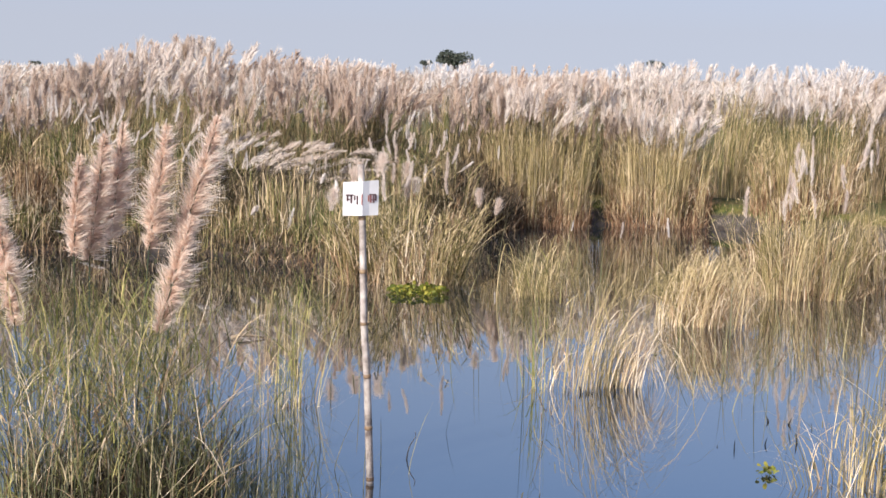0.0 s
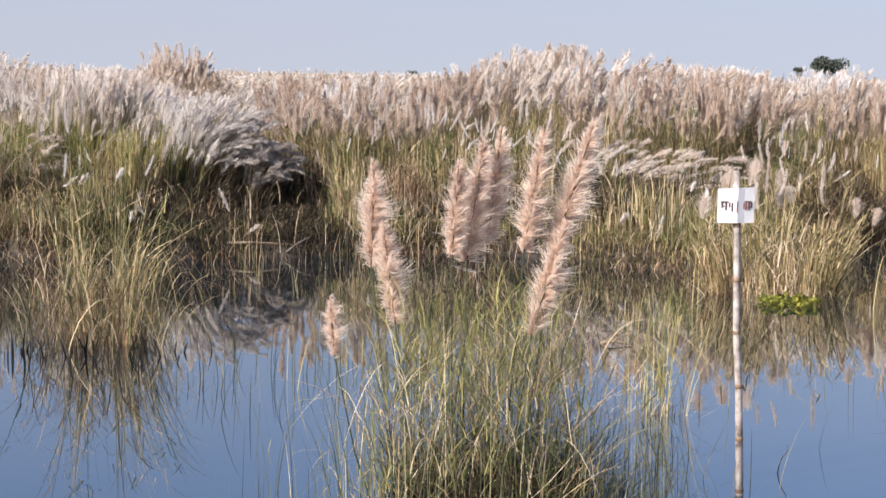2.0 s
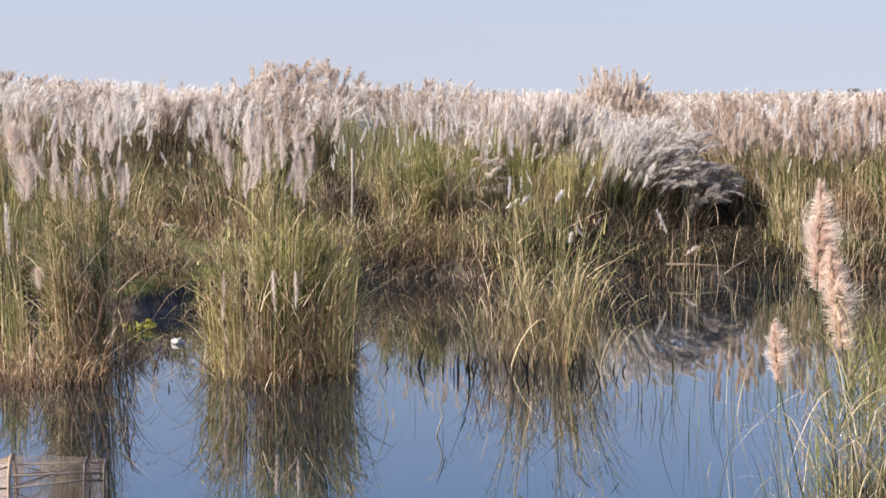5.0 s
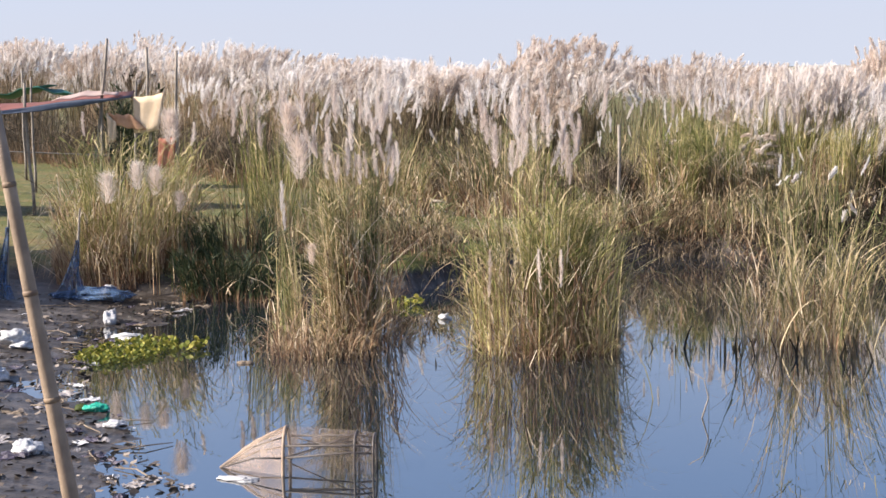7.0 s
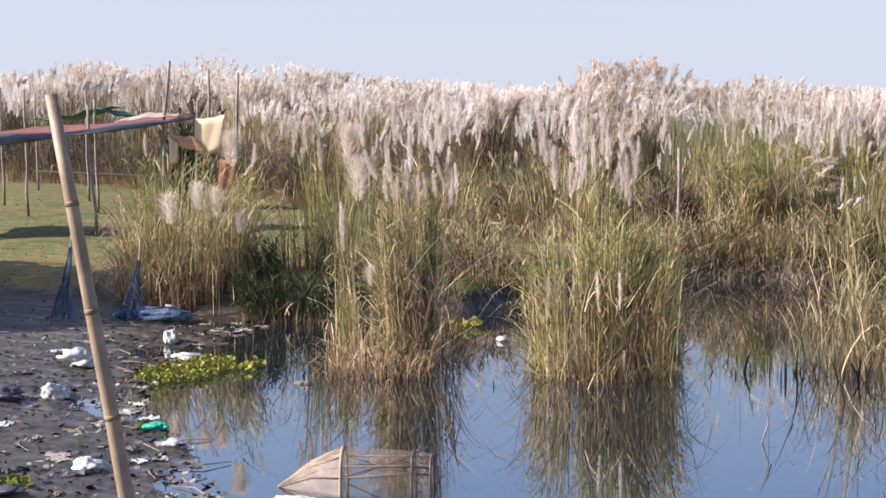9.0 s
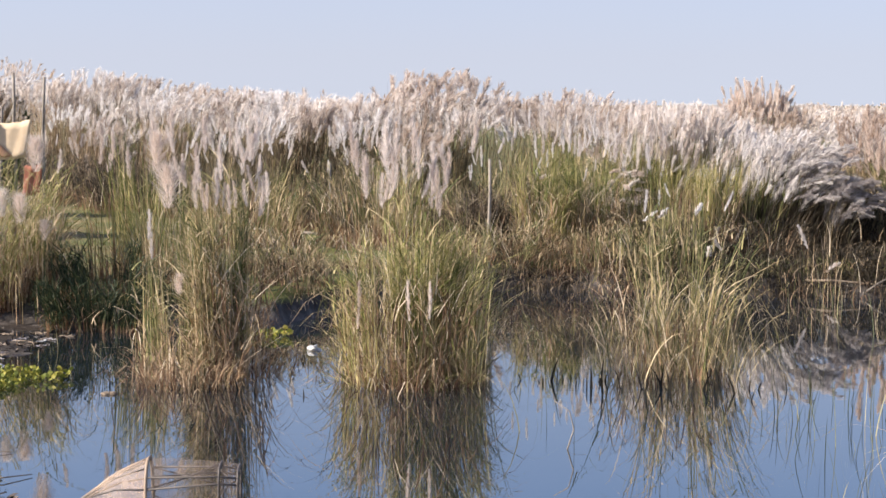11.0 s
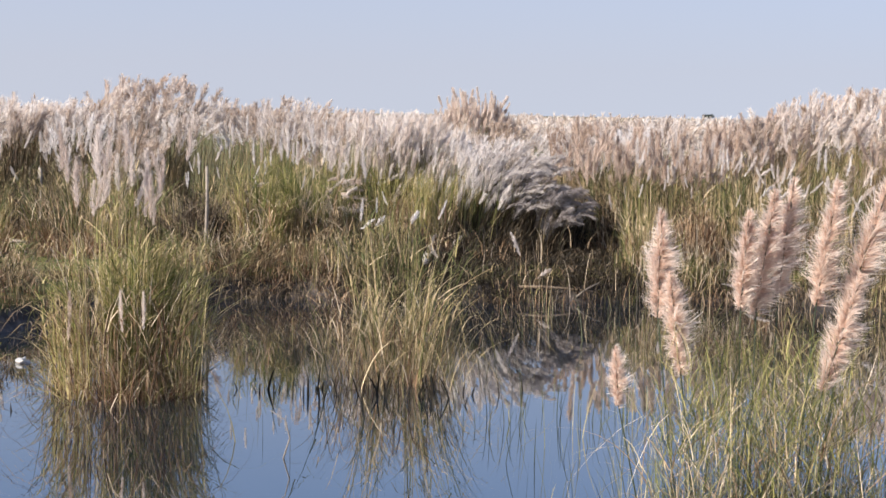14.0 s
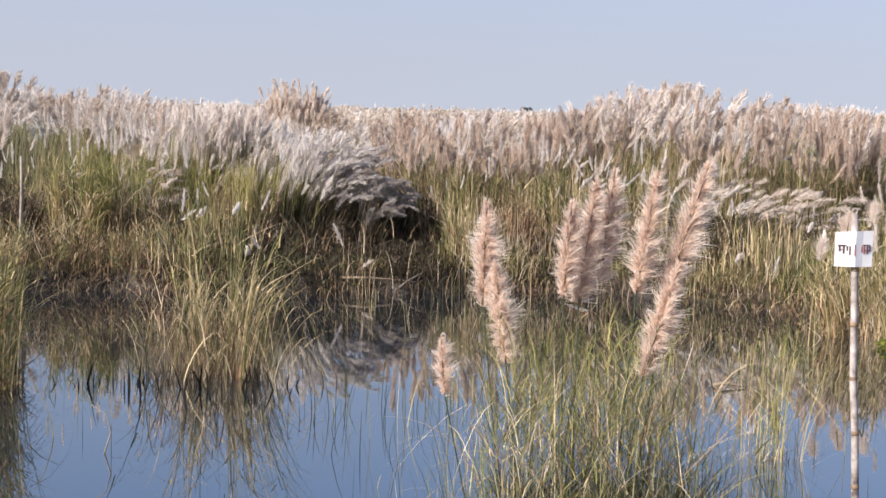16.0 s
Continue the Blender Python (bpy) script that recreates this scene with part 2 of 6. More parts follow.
def water_material():
    m, n, l, p = material("pond_water")
    nz = noise_node(n, l, 0.35, 3.0)
    r = ramp(n, [(0.3, (0.008, 0.013, 0.020)), (0.7, (0.014, 0.018, 0.022))])
    l.new(nz.outputs["Fac"], r.inputs[0])
    l.new(r.outputs[0], p.inputs["Base Color"])
    p.inputs["Roughness"].default_value, p.inputs["IOR"].default_value = 0.0, 1.40
    b, nf = n.new("ShaderNodeBump"), noise_node(n, l, 5.0, 2.0)
    b.inputs["Strength"].default_value, b.inputs["Distance"].default_value = 0.016, 0.02
    l.new(nf.outputs["Fac"], b.inputs["Height"])
    l.new(b.outputs[0], p.inputs["Normal"])
    gl, sh = n.new("ShaderNodeBsdfGlossy"), n.new("ShaderNodeMixShader")
    gl.inputs["Roughness"].default_value = 0.0
    sh.inputs[0].default_value = 0.43
    l.new(b.outputs[0], gl.inputs["Normal"])
    l.new(p.outputs[0], sh.inputs[1])
    l.new(gl.outputs[0], sh.inputs[2])
    l.new(sh.outputs[0], n["Material Output"].inputs["Surface"])
    return m


def ground_material():
    """Wet dark mud by the water, dry trodden earth and short turf higher up, in patches."""
    m, n, l, p = material("bank_earth")
    geo, sep = n.new("ShaderNodeNewGeometry"), n.new("ShaderNodeSeparateXYZ")
    l.new(geo.outputs["Position"], sep.inputs[0])
    big, fine = noise_node(n, l, 0.6, 5.0), noise_node(n, l, 7.0, 6.0)
    mud = ramp(n, [(0.34, (0.016, 0.013, 0.012)), (0.5, (0.040, 0.033, 0.029)), (0.60, (0.085, 0.072, 0.064)), (0.74, (0.18, 0.158, 0.142))])
    long, streak = n.new("ShaderNodeMapping"), noise_node(n, l, 3.0, 5.0)
    long.inputs["Rotation"].default_value, long.inputs["Scale"].default_value = (0, 0, -0.35), (0.35, 2.2, 1)
    l.new(geo.outputs["Position"], long.inputs["Vector"])
    l.new(long.outputs[0], streak.inputs["Vector"])
    both = n.new("ShaderNodeMix")
    both.inputs["Factor"].default_value = 0.55
    l.new(fine.outputs["Fac"], both.inputs["A"])
    l.new(streak.outputs["Fac"], both.inputs["B"])
    l.new(both.outputs["Result"], mud.inputs[0])
    turf = ramp(n, [(0.34, (0.014, 0.018, 0.006)), (0.43, (0.038, 0.050, 0.008)), (0.53, (0.085, 0.088, 0.016)), (0.60, (0.16, 0.105, 0.045)), (0.70, (0.20, 0.12, 0.06))])
    mixn = n.new("ShaderNodeMath")
    mixn.operation = "MULTIPLY_ADD"
    mixn.inputs[1].default_value = 0.5
    half = n.new("ShaderNodeMath")
    half.operation = "MULTIPLY"
    half.inputs[1].default_value = 0.5
    l.new(fine.outputs["Fac"], half.inputs[0])
    l.new(streak.outputs["Fac"], mixn.inputs[0])
    l.new(half.outputs[0], mixn.inputs[2])
    l.new(mixn.outputs[0], turf.inputs[0])
    patch, brown, dry = noise_node(n, l, 1.0, 3.0), ramp(n, [(0.48, (0, 0, 0)), (0.64, (0.45, 0.45, 0.45))]), n.new("ShaderNodeMix")
    wide = n.new("ShaderNodeMapping")
    wide.inputs["Rotation"].default_value, wide.inputs["Scale"].default_value = (0, 0, -0.45), (0.22, 0.9, 1)
    l.new(geo.outputs["Position"], wide.inputs["Vector"])
    l.new(wide.outputs[0], patch.inputs["Vector"])
    l.new(patch.outputs["Fac"], brown.inputs[0])
    dry.data_type = "RGBA"
    dry.inputs["B"].default_value = (0.15, 0.090, 0.036, 1)
    l.new(brown.outputs[0], dry.inputs["Factor"])
    l.new(turf.outputs[0], dry.inputs["A"])
    hi = n.new("ShaderNodeMath")
    hi.operation = "MULTIPLY_ADD"
    hi.inputs[1].default_value = 0.25
    l.new(big.outputs["Fac"], hi.inputs[0])
    l.new(sep.outputs["Z"], hi.inputs[2])
    step = n.new("ShaderNodeMapRange")
    step.inputs["From Min"].default_value, step.inputs["From Max"].default_value = 0.36, 0.46
    l.new(hi.outputs[0], step.inputs["Value"])
    mix = n.new("ShaderNodeMix")
    mix.data_type = "RGBA"
    l.new(step.outputs[0], mix.inputs["Factor"])
    l.new(mud.outputs[0], mix.inputs["A"])
    l.new(dry.outputs["Result"], mix.inputs["B"])
    l.new(mix.outputs["Result"], p.inputs["Base Color"])
    p.inputs["Specular IOR Level"].default_value = 0.4
    wet = n.new("ShaderNodeMapRange")
    for key, value in (("From Min", 0.02), ("From Max", 0.18), ("To Min", 0.35), ("To Max", 0.85)):
        wet.inputs[key].default_value = value
    l.new(sep.outputs["Z"], wet.inputs["Value"])
    l.new(wet.outputs[0], p.inputs["Roughness"])
    b = n.new("ShaderNodeBump")
    b.inputs["Strength"].default_value, b.inputs["Distance"].default_value = 0.7, 0.05
    l.new(fine.outputs["Fac"], b.inputs["Height"])
    l.new(b.outputs[0], p.inputs["Normal"])
    return m


# ---- mesh helpers ----
rng = np.random.default_rng(7)


def mesh_of(name, verts, quads=None, tris=None, mat=None, tone=None, smooth=False):
    """A mesh from arrays of corners and faces; tone is a value for each corner."""
    me = bpy.data.meshes.new(name)
    quads = np.zeros((0, 4), int) if quads is None else np.asarray(quads, int)
    tris = np.zeros((0, 3), int) if tris is None else np.asarray(tris, int)
    verts = np.asarray(verts, float)
    loops = np.concatenate([quads.ravel(), tris.ravel()])
    total = np.concatenate([np.full(len(quads), 4), np.full(len(tris), 3)])
    me.vertices.add(len(verts))
    me.vertices.foreach_set("co", verts.ravel())
    me.loops.add(len(loops))
    me.loops.foreach_set("vertex_index", loops.astype(np.int32))
    me.polygons.add(len(total))
    me.polygons.foreach_set("loop_start", np.concatenate([[0], np.cumsum(total)[:-1]]).astype(np.int32))
    me.polygons.foreach_set("loop_total", total.astype(np.int32))
    me.update(calc_edges=True)
    if tone is not None:
        at = me.attributes.new("tone", "FLOAT", "POINT")
        at.data.foreach_set("value", np.asarray(tone, np.float32))
    if smooth:
        me.polygons.foreach_set("use_smooth", np.ones(len(total), bool))
    if mat:
        me.materials.append(mat)
    return me


def unit(v):
    return v / np.maximum(np.linalg.norm(v, axis=-1, keepdims=True), 1e-9)


def spine(base, h, az, lean, droop, s, tilt=0.0):
    """Points at shares s along stalks that rise from base, lean towards az and droop at the end."""
    out = lean[:, None] * (tilt * s + (1 - tilt) * s ** 2)
    x = base[:, 0:1] + h[:, None] * out * np.cos(az)[:, None]
    y = base[:, 1:2] + h[:, None] * out * np.sin(az)[:, None]
    z = base[:, 2:3] + h[:, None] * (s - droop[:, None] * s ** 3)
    return np.stack([x, y, z], -1)


def blades(base, h, az, lean, droop, width, tone, segs=4, dry=0.0, tilt=0.0, sheath=0.0):
    """Ribbons that taper to a point, drier at the foot. Returns corners, quads, triangles, tones."""
    n = len(base)
    s = np.linspace(0, 1, segs + 1)[None, :]
    p = spine(base, h, az, lean, droop, s, tilt)
    turn = rng.uniform(0, math.pi, n)
    side = np.stack([np.cos(turn), np.sin(turn), np.zeros(n)], -1)[:, None, :]
    w = (width[:, None] * (1 - 0.75 * s ** 1.5) * 0.5)[..., None]
    left, right, tip = (p - side * w)[:, :-1], (p + side * w)[:, :-1], p[:, -1:]
    v = np.concatenate([left, right, tip], 1)
    k = 2 * segs + 1
    o = (np.arange(n) * k)[:, None]
    q = np.concatenate([o + np.array([[i, segs + i, segs + i + 1, i + 1]]) for i in range(segs - 1)], 0)
    t = o + np.array([[segs - 1, 2 * segs - 1, 2 * segs]])
    st = np.concatenate([s[0, :-1], s[0, :-1], s[0, -1:]])
    shade = np.clip(tone[:, None] + dry * (1 - st)[None, :] ** 2, 0, 1)
    if sheath:
        foot = np.clip(1.6 - st[None, :] / (sheath * rng.uniform(0.4, 1.3, (n, 1))), 0, 1)
        shade = shade * (1 - foot) + foot * rng.uniform(1.2, 1.6, (n, 1))
    return v.reshape(-1, 3), q, t, shade.ravel()


def hairs(start, axis, length, radius, n, width, tone, bend=None, spread=0.55, tail=0.0, jitter=0.1, loose=0.25):
    """Feathery plumes: n thin hairs on each axis, longest low down, swept upwards."""
    m = len(start)
    u = rng.uniform(0, 1, (m, n)) ** 0.85
    axis = unit(axis)
    ref = np.where(np.abs(axis[:, 2:3]) < 0.9, np.array([[0, 0, 1.0]]), np.array([[1.0, 0, 0]]))
    e1 = unit(np.cross(axis, ref))
    e2 = np.cross(axis, e1)
    bend = np.zeros((m, 3)) if bend is None else bend
    a = axis[:, None, :] + 2 * bend[:, None, :] * u[..., None]
    root = start[:, None, :] + length[:, None, None] * (axis[:, None, :] * u[..., None] + bend[:, None, :] * u[..., None] ** 2)
    f = rng.uniform(0, 2 * math.pi, (m, n))[..., None]
    rad = np.cos(f) * e1[:, None, :] + np.sin(f) * e2[:, None, :]
    d = unit(unit(a) * rng.uniform(0.5, 1.3, (m, n, 1)) + rad * rng.uniform(0.3, 1.2, (m, n, 1)) * spread / 0.55 + np.array([0, 0, -tail]))
    d = unit(d + jitter * rng.normal(size=d.shape))
    full = (0.35 + 0.65 * np.sin(np.clip(0.12 + u * 0.9, 0, 1) * math.pi)) * radius[:, None] * 1.6
    reach = (full * rng.uniform(0.6, 1.2, (m, n)))[..., None]
    tip = root + d * reach
    mid = root + d * reach * 0.5 + np.array([0, 0, 0.04]) * reach
    sd = unit(np.cross(d, rad + loose * rng.normal(size=(m, n, 3)))) * (width * rng.uniform(0.6, 1.3, (m, n, 1)) * 0.5)
    v = np.stack([root, mid + sd * 1.15, tip, mid - sd * 1.15], 2).reshape(-1, 3)
    o = (np.arange(m * n) * 4)[:, None]
    q, t = o + np.array([[0, 1, 2, 3]]), np.zeros((0, 3), int)
    tn = np.clip(np.repeat(tone, n) + rng.normal(0, 0.07, m * n), 0, 1)
    return v, q, t, np.repeat(tn, 4)


def soft_plumes(base, h, az, lean, droop, length, radius, n, width, tone, lay=0.32, sway=0.0):
    """Feathery plumes along the last stretch of each stalk: fine hairs that sweep forward along its curve, fullest below the middle."""
    m = len(base)
    u = rng.uniform(0, 1, (m, n)) ** 0.9
    s = 1 - (length / h)[:, None] * (1 - u) * 0.85
    root = spine(base, h, az, lean, droop, s)
    step = spine(base, h, az, lean, droop, s + 0.02) - root
    axis = unit(step)
    f = unit(rng.normal(size=(m, n, 3)))
    rad = unit(f - axis * np.sum(f * axis, -1, keepdims=True))
    full = (0.30 + 0.70 * np.sin(np.clip(0.16 + 0.80 * u, 0, 1) * math.pi)) * radius[:, None] * rng.uniform(0.55, 1.25, (m, n))
    d = unit(axis + rad * (lay / 0.32 * rng.uniform(0.12, 0.62, (m, n, 1))) + np.array([sway, 0, -0.06]))
    tip = root + d * (full / 0.36)[..., None] + rad * (0.10 * full)[..., None]
    side = unit(np.cross(d, rng.normal(size=(m, n, 3)))) * (width * rng.uniform(0.6, 1.3, (m, n, 1)) * 0.5)
    low = root + d * (0.25 * full / 0.36)[..., None]
    v = np.stack([low - side, low + side, tip], 2).reshape(-1, 3)
    t = (np.arange(m * n) * 3)[:, None] + np.array([[0, 1, 2]])
    tn = np.clip(np.repeat(tone, n) + rng.normal(0, 0.06, m * n), 0, 1)
    return v, np.zeros((0, 4), int), t, np.repeat(tn, 3)


def joined(pieces):
    vs, qs, ts, ns, o = [], [], [], [], 0
    for v, q, t, n in pieces:
        vs.append(v), qs.append(q + o), ts.append(t + o), ns.append(n)
        o += len(v)
    return np.concatenate(vs), np.concatenate(qs), np.concatenate(ts), np.concatenate(ns)


def part(name, me, parent, label="", m=None):
    ob = new(name, me)
    ob.parent = parent
    if m is not None:
        ob.matrix_basis = m
    return tagged(ob, label) if label else ob


def bm_mesh(name, bm, mat, smooth=False):
    me = bpy.data.meshes.new(name)
    bm.normal_update()
    bm.to_mesh(me)
    bm.free()
    for f in me.polygons:
        f.use_smooth = smooth
    me.materials.append(mat)
    return me


def tube(bm, points, radii, sides=8, caps=True):
    """A round bar through the points."""
    rings = []
    pts = [Vector(p) for p in points]
    for i, p in enumerate(pts):
        d = (pts[min(i + 1, len(pts) - 1)] - pts[max(i - 1, 0)]).normalized()
        e1 = d.cross(Vector((0.31, 0.95, 0.05))).normalized()
        e2 = d.cross(e1)
        r = radii[i] if hasattr(radii, "__len__") else radii
        rings.append([bm.verts.new(p + (e1 * math.cos(a) + e2 * math.sin(a)) * r) for a in np.linspace(0, 2 * math.pi, sides, endpoint=False)])
    for a, b in zip(rings, rings[1:]):
        for k in range(sides):
            bm.faces.new((a[k], a[(k + 1) % sides], b[(k + 1) % sides], b[k]))
    if caps:
        bm.faces.new(rings[0][::-1])
        bm.faces.new(rings[-1])
    return bm


# ---- ground and water ----
def shore_far(x):
    return np.interp(x, [-40, -12.4, -9.4, -6.7, -5.7, -4.5, -3.4, 0, 2, 4.5, 6, 8, 9.5, 12, 15, 17, 20, 40], [19, 19, 18.8, 19.8, 22.5, 24.6, 24.8, 24.9, 25.2, 26, 24.6, 22.4, 24.9, 27.6, 28.2, 27.4, 23, 20])


def shore_left(y):
    return np.interp(y, [0, 6, 8.5, 10.1, 11.3, 13.3, 15, 18.0, 22], [-2.0, -3.3, -4.2, -5.4, -6.4, -8.0, -8.9, -9.1, -9.4])


def ground_height(x, y):
    x, y = np.asarray(x, float), np.asarray(y, float)
    sf, sl, sn = y - shore_far(x) - 0.12 * np.sin(x * 3.1) - 0.07 * np.sin(x * 7.7), shore_left(y) - x + 0.22 * np.sin(y * 2.3) + 0.12 * np.sin(y * 5.7), 6.2 - y
    s = np.maximum(np.maximum(sf, sl), sn)
    z = np.maximum(np.maximum(0.42 * (1 - np.exp(-np.maximum(sf, 0) / 0.3)), np.minimum(0.05 * np.maximum(sl, 0), 0.22)), np.minimum(0.27 * np.maximum(sn, 0), 1.45))
    z = np.where(s > 0, z, np.maximum(0.22 * s, -0.4))
    wob = 0.025 * np.sin(x * 2.3 + 1.7 * np.sin(y * 1.1)) * np.sin(y * 1.9 + 1.3 * np.sin(x * 0.9)) + 0.012 * np.sin(x * 6.1 + y * 3.3) * np.sin(y * 7.3 - x * 2.2)
    return z + wob * np.clip(s + 1.0, 0, 1)


def gz(x, y):
    return float(ground_height(x, y))


def build_ground():
    gx = np.concatenate([-np.geomspace(2500, 24, 22), np.arange(-23, 24, 0.22), np.geomspace(24.5, 2500, 22)])
    gy = np.concatenate([-np.geomspace(2500, 8, 14), np.arange(-6, 34, 0.22), np.geomspace(34.5, 3000, 26)])
    xx, yy = np.meshgrid(gx, gy)
    v = np.stack([xx, yy, ground_height(xx, yy)], -1).reshape(-1, 3)
    nx, ny = len(gx), len(gy)
    i = (np.arange(ny - 1)[:, None] * nx + np.arange(nx - 1)[None, :]).ravel()
    q = np.stack([i, i + 1, i + 1 + nx, i + nx], -1)
    return tagged(new("ground", mesh_of("ground", v, q, None, ground_material(), smooth=True)), "muddy pond bank with trodden short turf", "ground", kind="structure")


def build_water():
    bm = bmesh.new()
    bm.faces.new([bm.verts.new(p) for p in ((-12, 3, 0), (42, 3, 0), (42, 30, 0), (-12, 30, 0))])
    return tagged(new("water", bm_mesh("water", bm, water_material())), "still blue pond water that mirrors grass and sky", "water", kind="structure")


build_ground()
build_water()


# ---- the plume field behind the pond ----
def field_front(x):
    return 0.55 * np.sin(1.3 * x + 2 * np.sin(0.45 * x)) + 0.3 * np.sin(3.1 * x) + np.interp(x, [-70, -31, -21, -14.8, -11.7, -8.7, -6.6, -4.6, -2.5, 0, 2, 4, 6, 8, 12, 16, 20, 40], [46, 45, 42, 36, 33.5, 33, 32, 31.6, 32.2, 32.6, 32.2, 31.3, 30.5, 30.2, 29.2, 29.0, 26.4, 23])


SWELLS = [(6.9, 33.0, 1.6, 0.60), (8.6, 32.0, 1.4, 0.10), (-8.1, 37.0, 1.1, 0.52), (-26, 47, 5.0, 0.75), (21.5, 31, 2.5, 0.15), (-1.6, 31.6, 1.4, 0.12), (-0.4, 39.5, 2.4, -0.72)]


def swell(x, y, bumps):
    return sum(a * np.exp(-((x - cx) ** 2 + (y - cy) ** 2) / (2 * r * r)) for cx, cy, r, a in bumps)


def crest(x, y):
    """The height to which the plumes of the field rise; it sinks to an even level behind."""
    front = np.interp(x, [-30, -20, -12, -10, -5, -3, 0, 4.5, 5.5, 8.5, 10, 13, 20, 40], [3.7, 3.32, 3.27, 3.3, 3.2, 3.0, 2.86, 2.92, 3.02, 3.16, 3.18, 3.18, 3.16, 3.1])
    k = np.clip((y - field_front(x) - 4) / 14, 0, 1)
    return front + 0.16 + (2.90 - front) * k * k * (3 - 2 * k) + swell(x, y, SWELLS)


def scatter(n, near, far):
    """Places in the field, between two distances behind its front edge."""
    out = np.zeros((0, 2))
    while len(out) < n:
        d = np.sqrt(rng.uniform(20 ** 2, (far + 60) ** 2, 4 * n))
        az = rng.uniform(radians(-40), radians(45), 4 * n)
        x, y = d * np.sin(az), d * np.cos(az)
        b = y - field_front(x)
        keep = (b > near) & (b < far)
        if near < 1:
            keep &= (np.sin(1.9 * x + 1.4 * np.sin(0.8 * x) + 0.5 * b) > -0.30) | (b > 2.4)
        keep &= ~((np.abs(x - 1.0) < 1.5) & (y < 33.3))
        out = np.concatenate([out, np.stack([x, y], -1)[keep]])
    return out[:n]


def field_band(name, label, clumps, per, spread, near, far, n_hair, hair_w, length, radius, leaf_n, dip=0.45):
    """Domes of plumed stalks that fan out from each clump's foot and lean downwind."""
    c = scatter(clumps, near, far)
    wide = spread * rng.uniform(0.6, 1.4, clumps)
    a, u = rng.uniform(0, 6.28, clumps * per), np.sqrt(rng.uniform(0, 1, clumps * per))
    off = np.stack([np.cos(a), np.sin(a)], -1) * (u * np.repeat(wide, per))[:, None]
    at = np.repeat(c, per, 0) + 0.75 * off
    m = len(at)
    edge = np.clip((at[:, 1] - field_front(at[:, 0])) / 4.0, 0, 1)
    gust = np.repeat(np.clip(rng.normal(0.12, 0.09, clumps), 0, 0.4), per)
    push = off / spread * (0.20 * rng.uniform(0.4, 1.3, (m, 1))) + np.stack([gust * rng.uniform(0.6, 1.4, m), -0.02 * np.ones(m)], -1) + rng.normal(0, 0.045, (m, 2))
    lean, az = np.hypot(push[:, 0], push[:, 1]), np.arctan2(push[:, 1], push[:, 0])
    droop = 0.10 * u + 0.45 * lean ** 2
    base = np.stack([at[:, 0], at[:, 1], ground_height(at[:, 0], at[:, 1])], -1)
    top = crest(at[:, 0], at[:, 1]) - np.repeat(np.clip(rng.normal(dip * 0.45, dip * 0.5, clumps), -0.05, 1.2 * dip), per)
    top = top - 0.30 * np.repeat(wide / spread, per) * u ** 2 - np.abs(rng.normal(0, 0.10 + 0.22 * (1 - edge), m)) - (1 - edge) * np.repeat(rng.uniform(0.0, 0.85, clumps), per)
    h = (top - base[:, 2]) / (1 - droop)
    clump_tone = np.repeat(rng.normal(0.58, 0.20, clumps), per)
    tone = np.clip(clump_tone + rng.normal(0, 0.20, m), 0.12, 1)
    hue = np.repeat(rng.uniform(0, 1, clumps) + np.interp(c[:, 0] * 30 / c[:, 1], [-9, -7, 0, 3, 8, 12], [-0.30, 0.0, 0.0, 0.16, 0.16, 0.10]), per)
    ob = None
    for pick, mat, tint, tint_label in ((hue < 0.52, PLUME_WHITE, "", ""), ((hue >= 0.52) & (hue < 0.82), PLUME_CREAM, "cream_plumes", "cream plumes"), (hue >= 0.82, PLUME_TAN, "tan_plumes", "pinkish tan plumes")):
        k = int(pick.sum())
        v = soft_plumes(base[pick], h[pick], az[pick], lean[pick], droop[pick], length * rng.uniform(0.65, 1.25, k), radius * rng.uniform(0.7, 1.25, k), n_hair, hair_w, tone[pick])
        me = mesh_of(name, *v[:3], mat, v[3])
        if ob is None:
            ob = tagged(new(name, me), label, "grass", kind="stuff")
        else:
            part(tint, me, ob, tint_label)["kind"] = "stuff"
    if leaf_n:
        k = m * leaf_n
        kind = rng.uniform(0, 1, k)
        up = np.repeat(h, leaf_n)
        lift_z = np.where(kind < 0.45, 0.0, rng.uniform(0.1, 0.72, k)) * up
        lb = np.repeat(base, leaf_n, 0) + np.concatenate([rng.normal(0, 0.10, (k, 2)), lift_z[:, None]], 1)
        lh = np.where(kind < 0.45, up * rng.uniform(0.55, 0.98, k), rng.uniform(0.35, 0.95, k))
        ll = np.where(kind < 0.45, np.repeat(lean, leaf_n) * rng.uniform(0.6, 1.2, k), rng.uniform(0.1, 0.8, k))
        side = np.where(kind < 0.45, np.repeat(az, leaf_n) + rng.normal(0, 0.4, k), rng.uniform(0, 6.28, k))
        ld = np.where(kind < 0.45, 0.02, rng.uniform(0.1, 0.8, k))
        share = rng.uniform(0, 1, clumps)
        # West of x -8 mostly dark kinds: the shade under the plumes, as colour.
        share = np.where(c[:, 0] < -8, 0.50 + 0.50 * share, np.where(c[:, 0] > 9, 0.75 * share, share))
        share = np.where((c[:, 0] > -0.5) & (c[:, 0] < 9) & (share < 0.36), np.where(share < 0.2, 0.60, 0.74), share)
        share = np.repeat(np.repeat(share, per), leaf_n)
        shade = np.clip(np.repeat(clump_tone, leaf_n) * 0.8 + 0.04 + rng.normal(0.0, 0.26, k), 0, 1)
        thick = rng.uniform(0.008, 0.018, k)
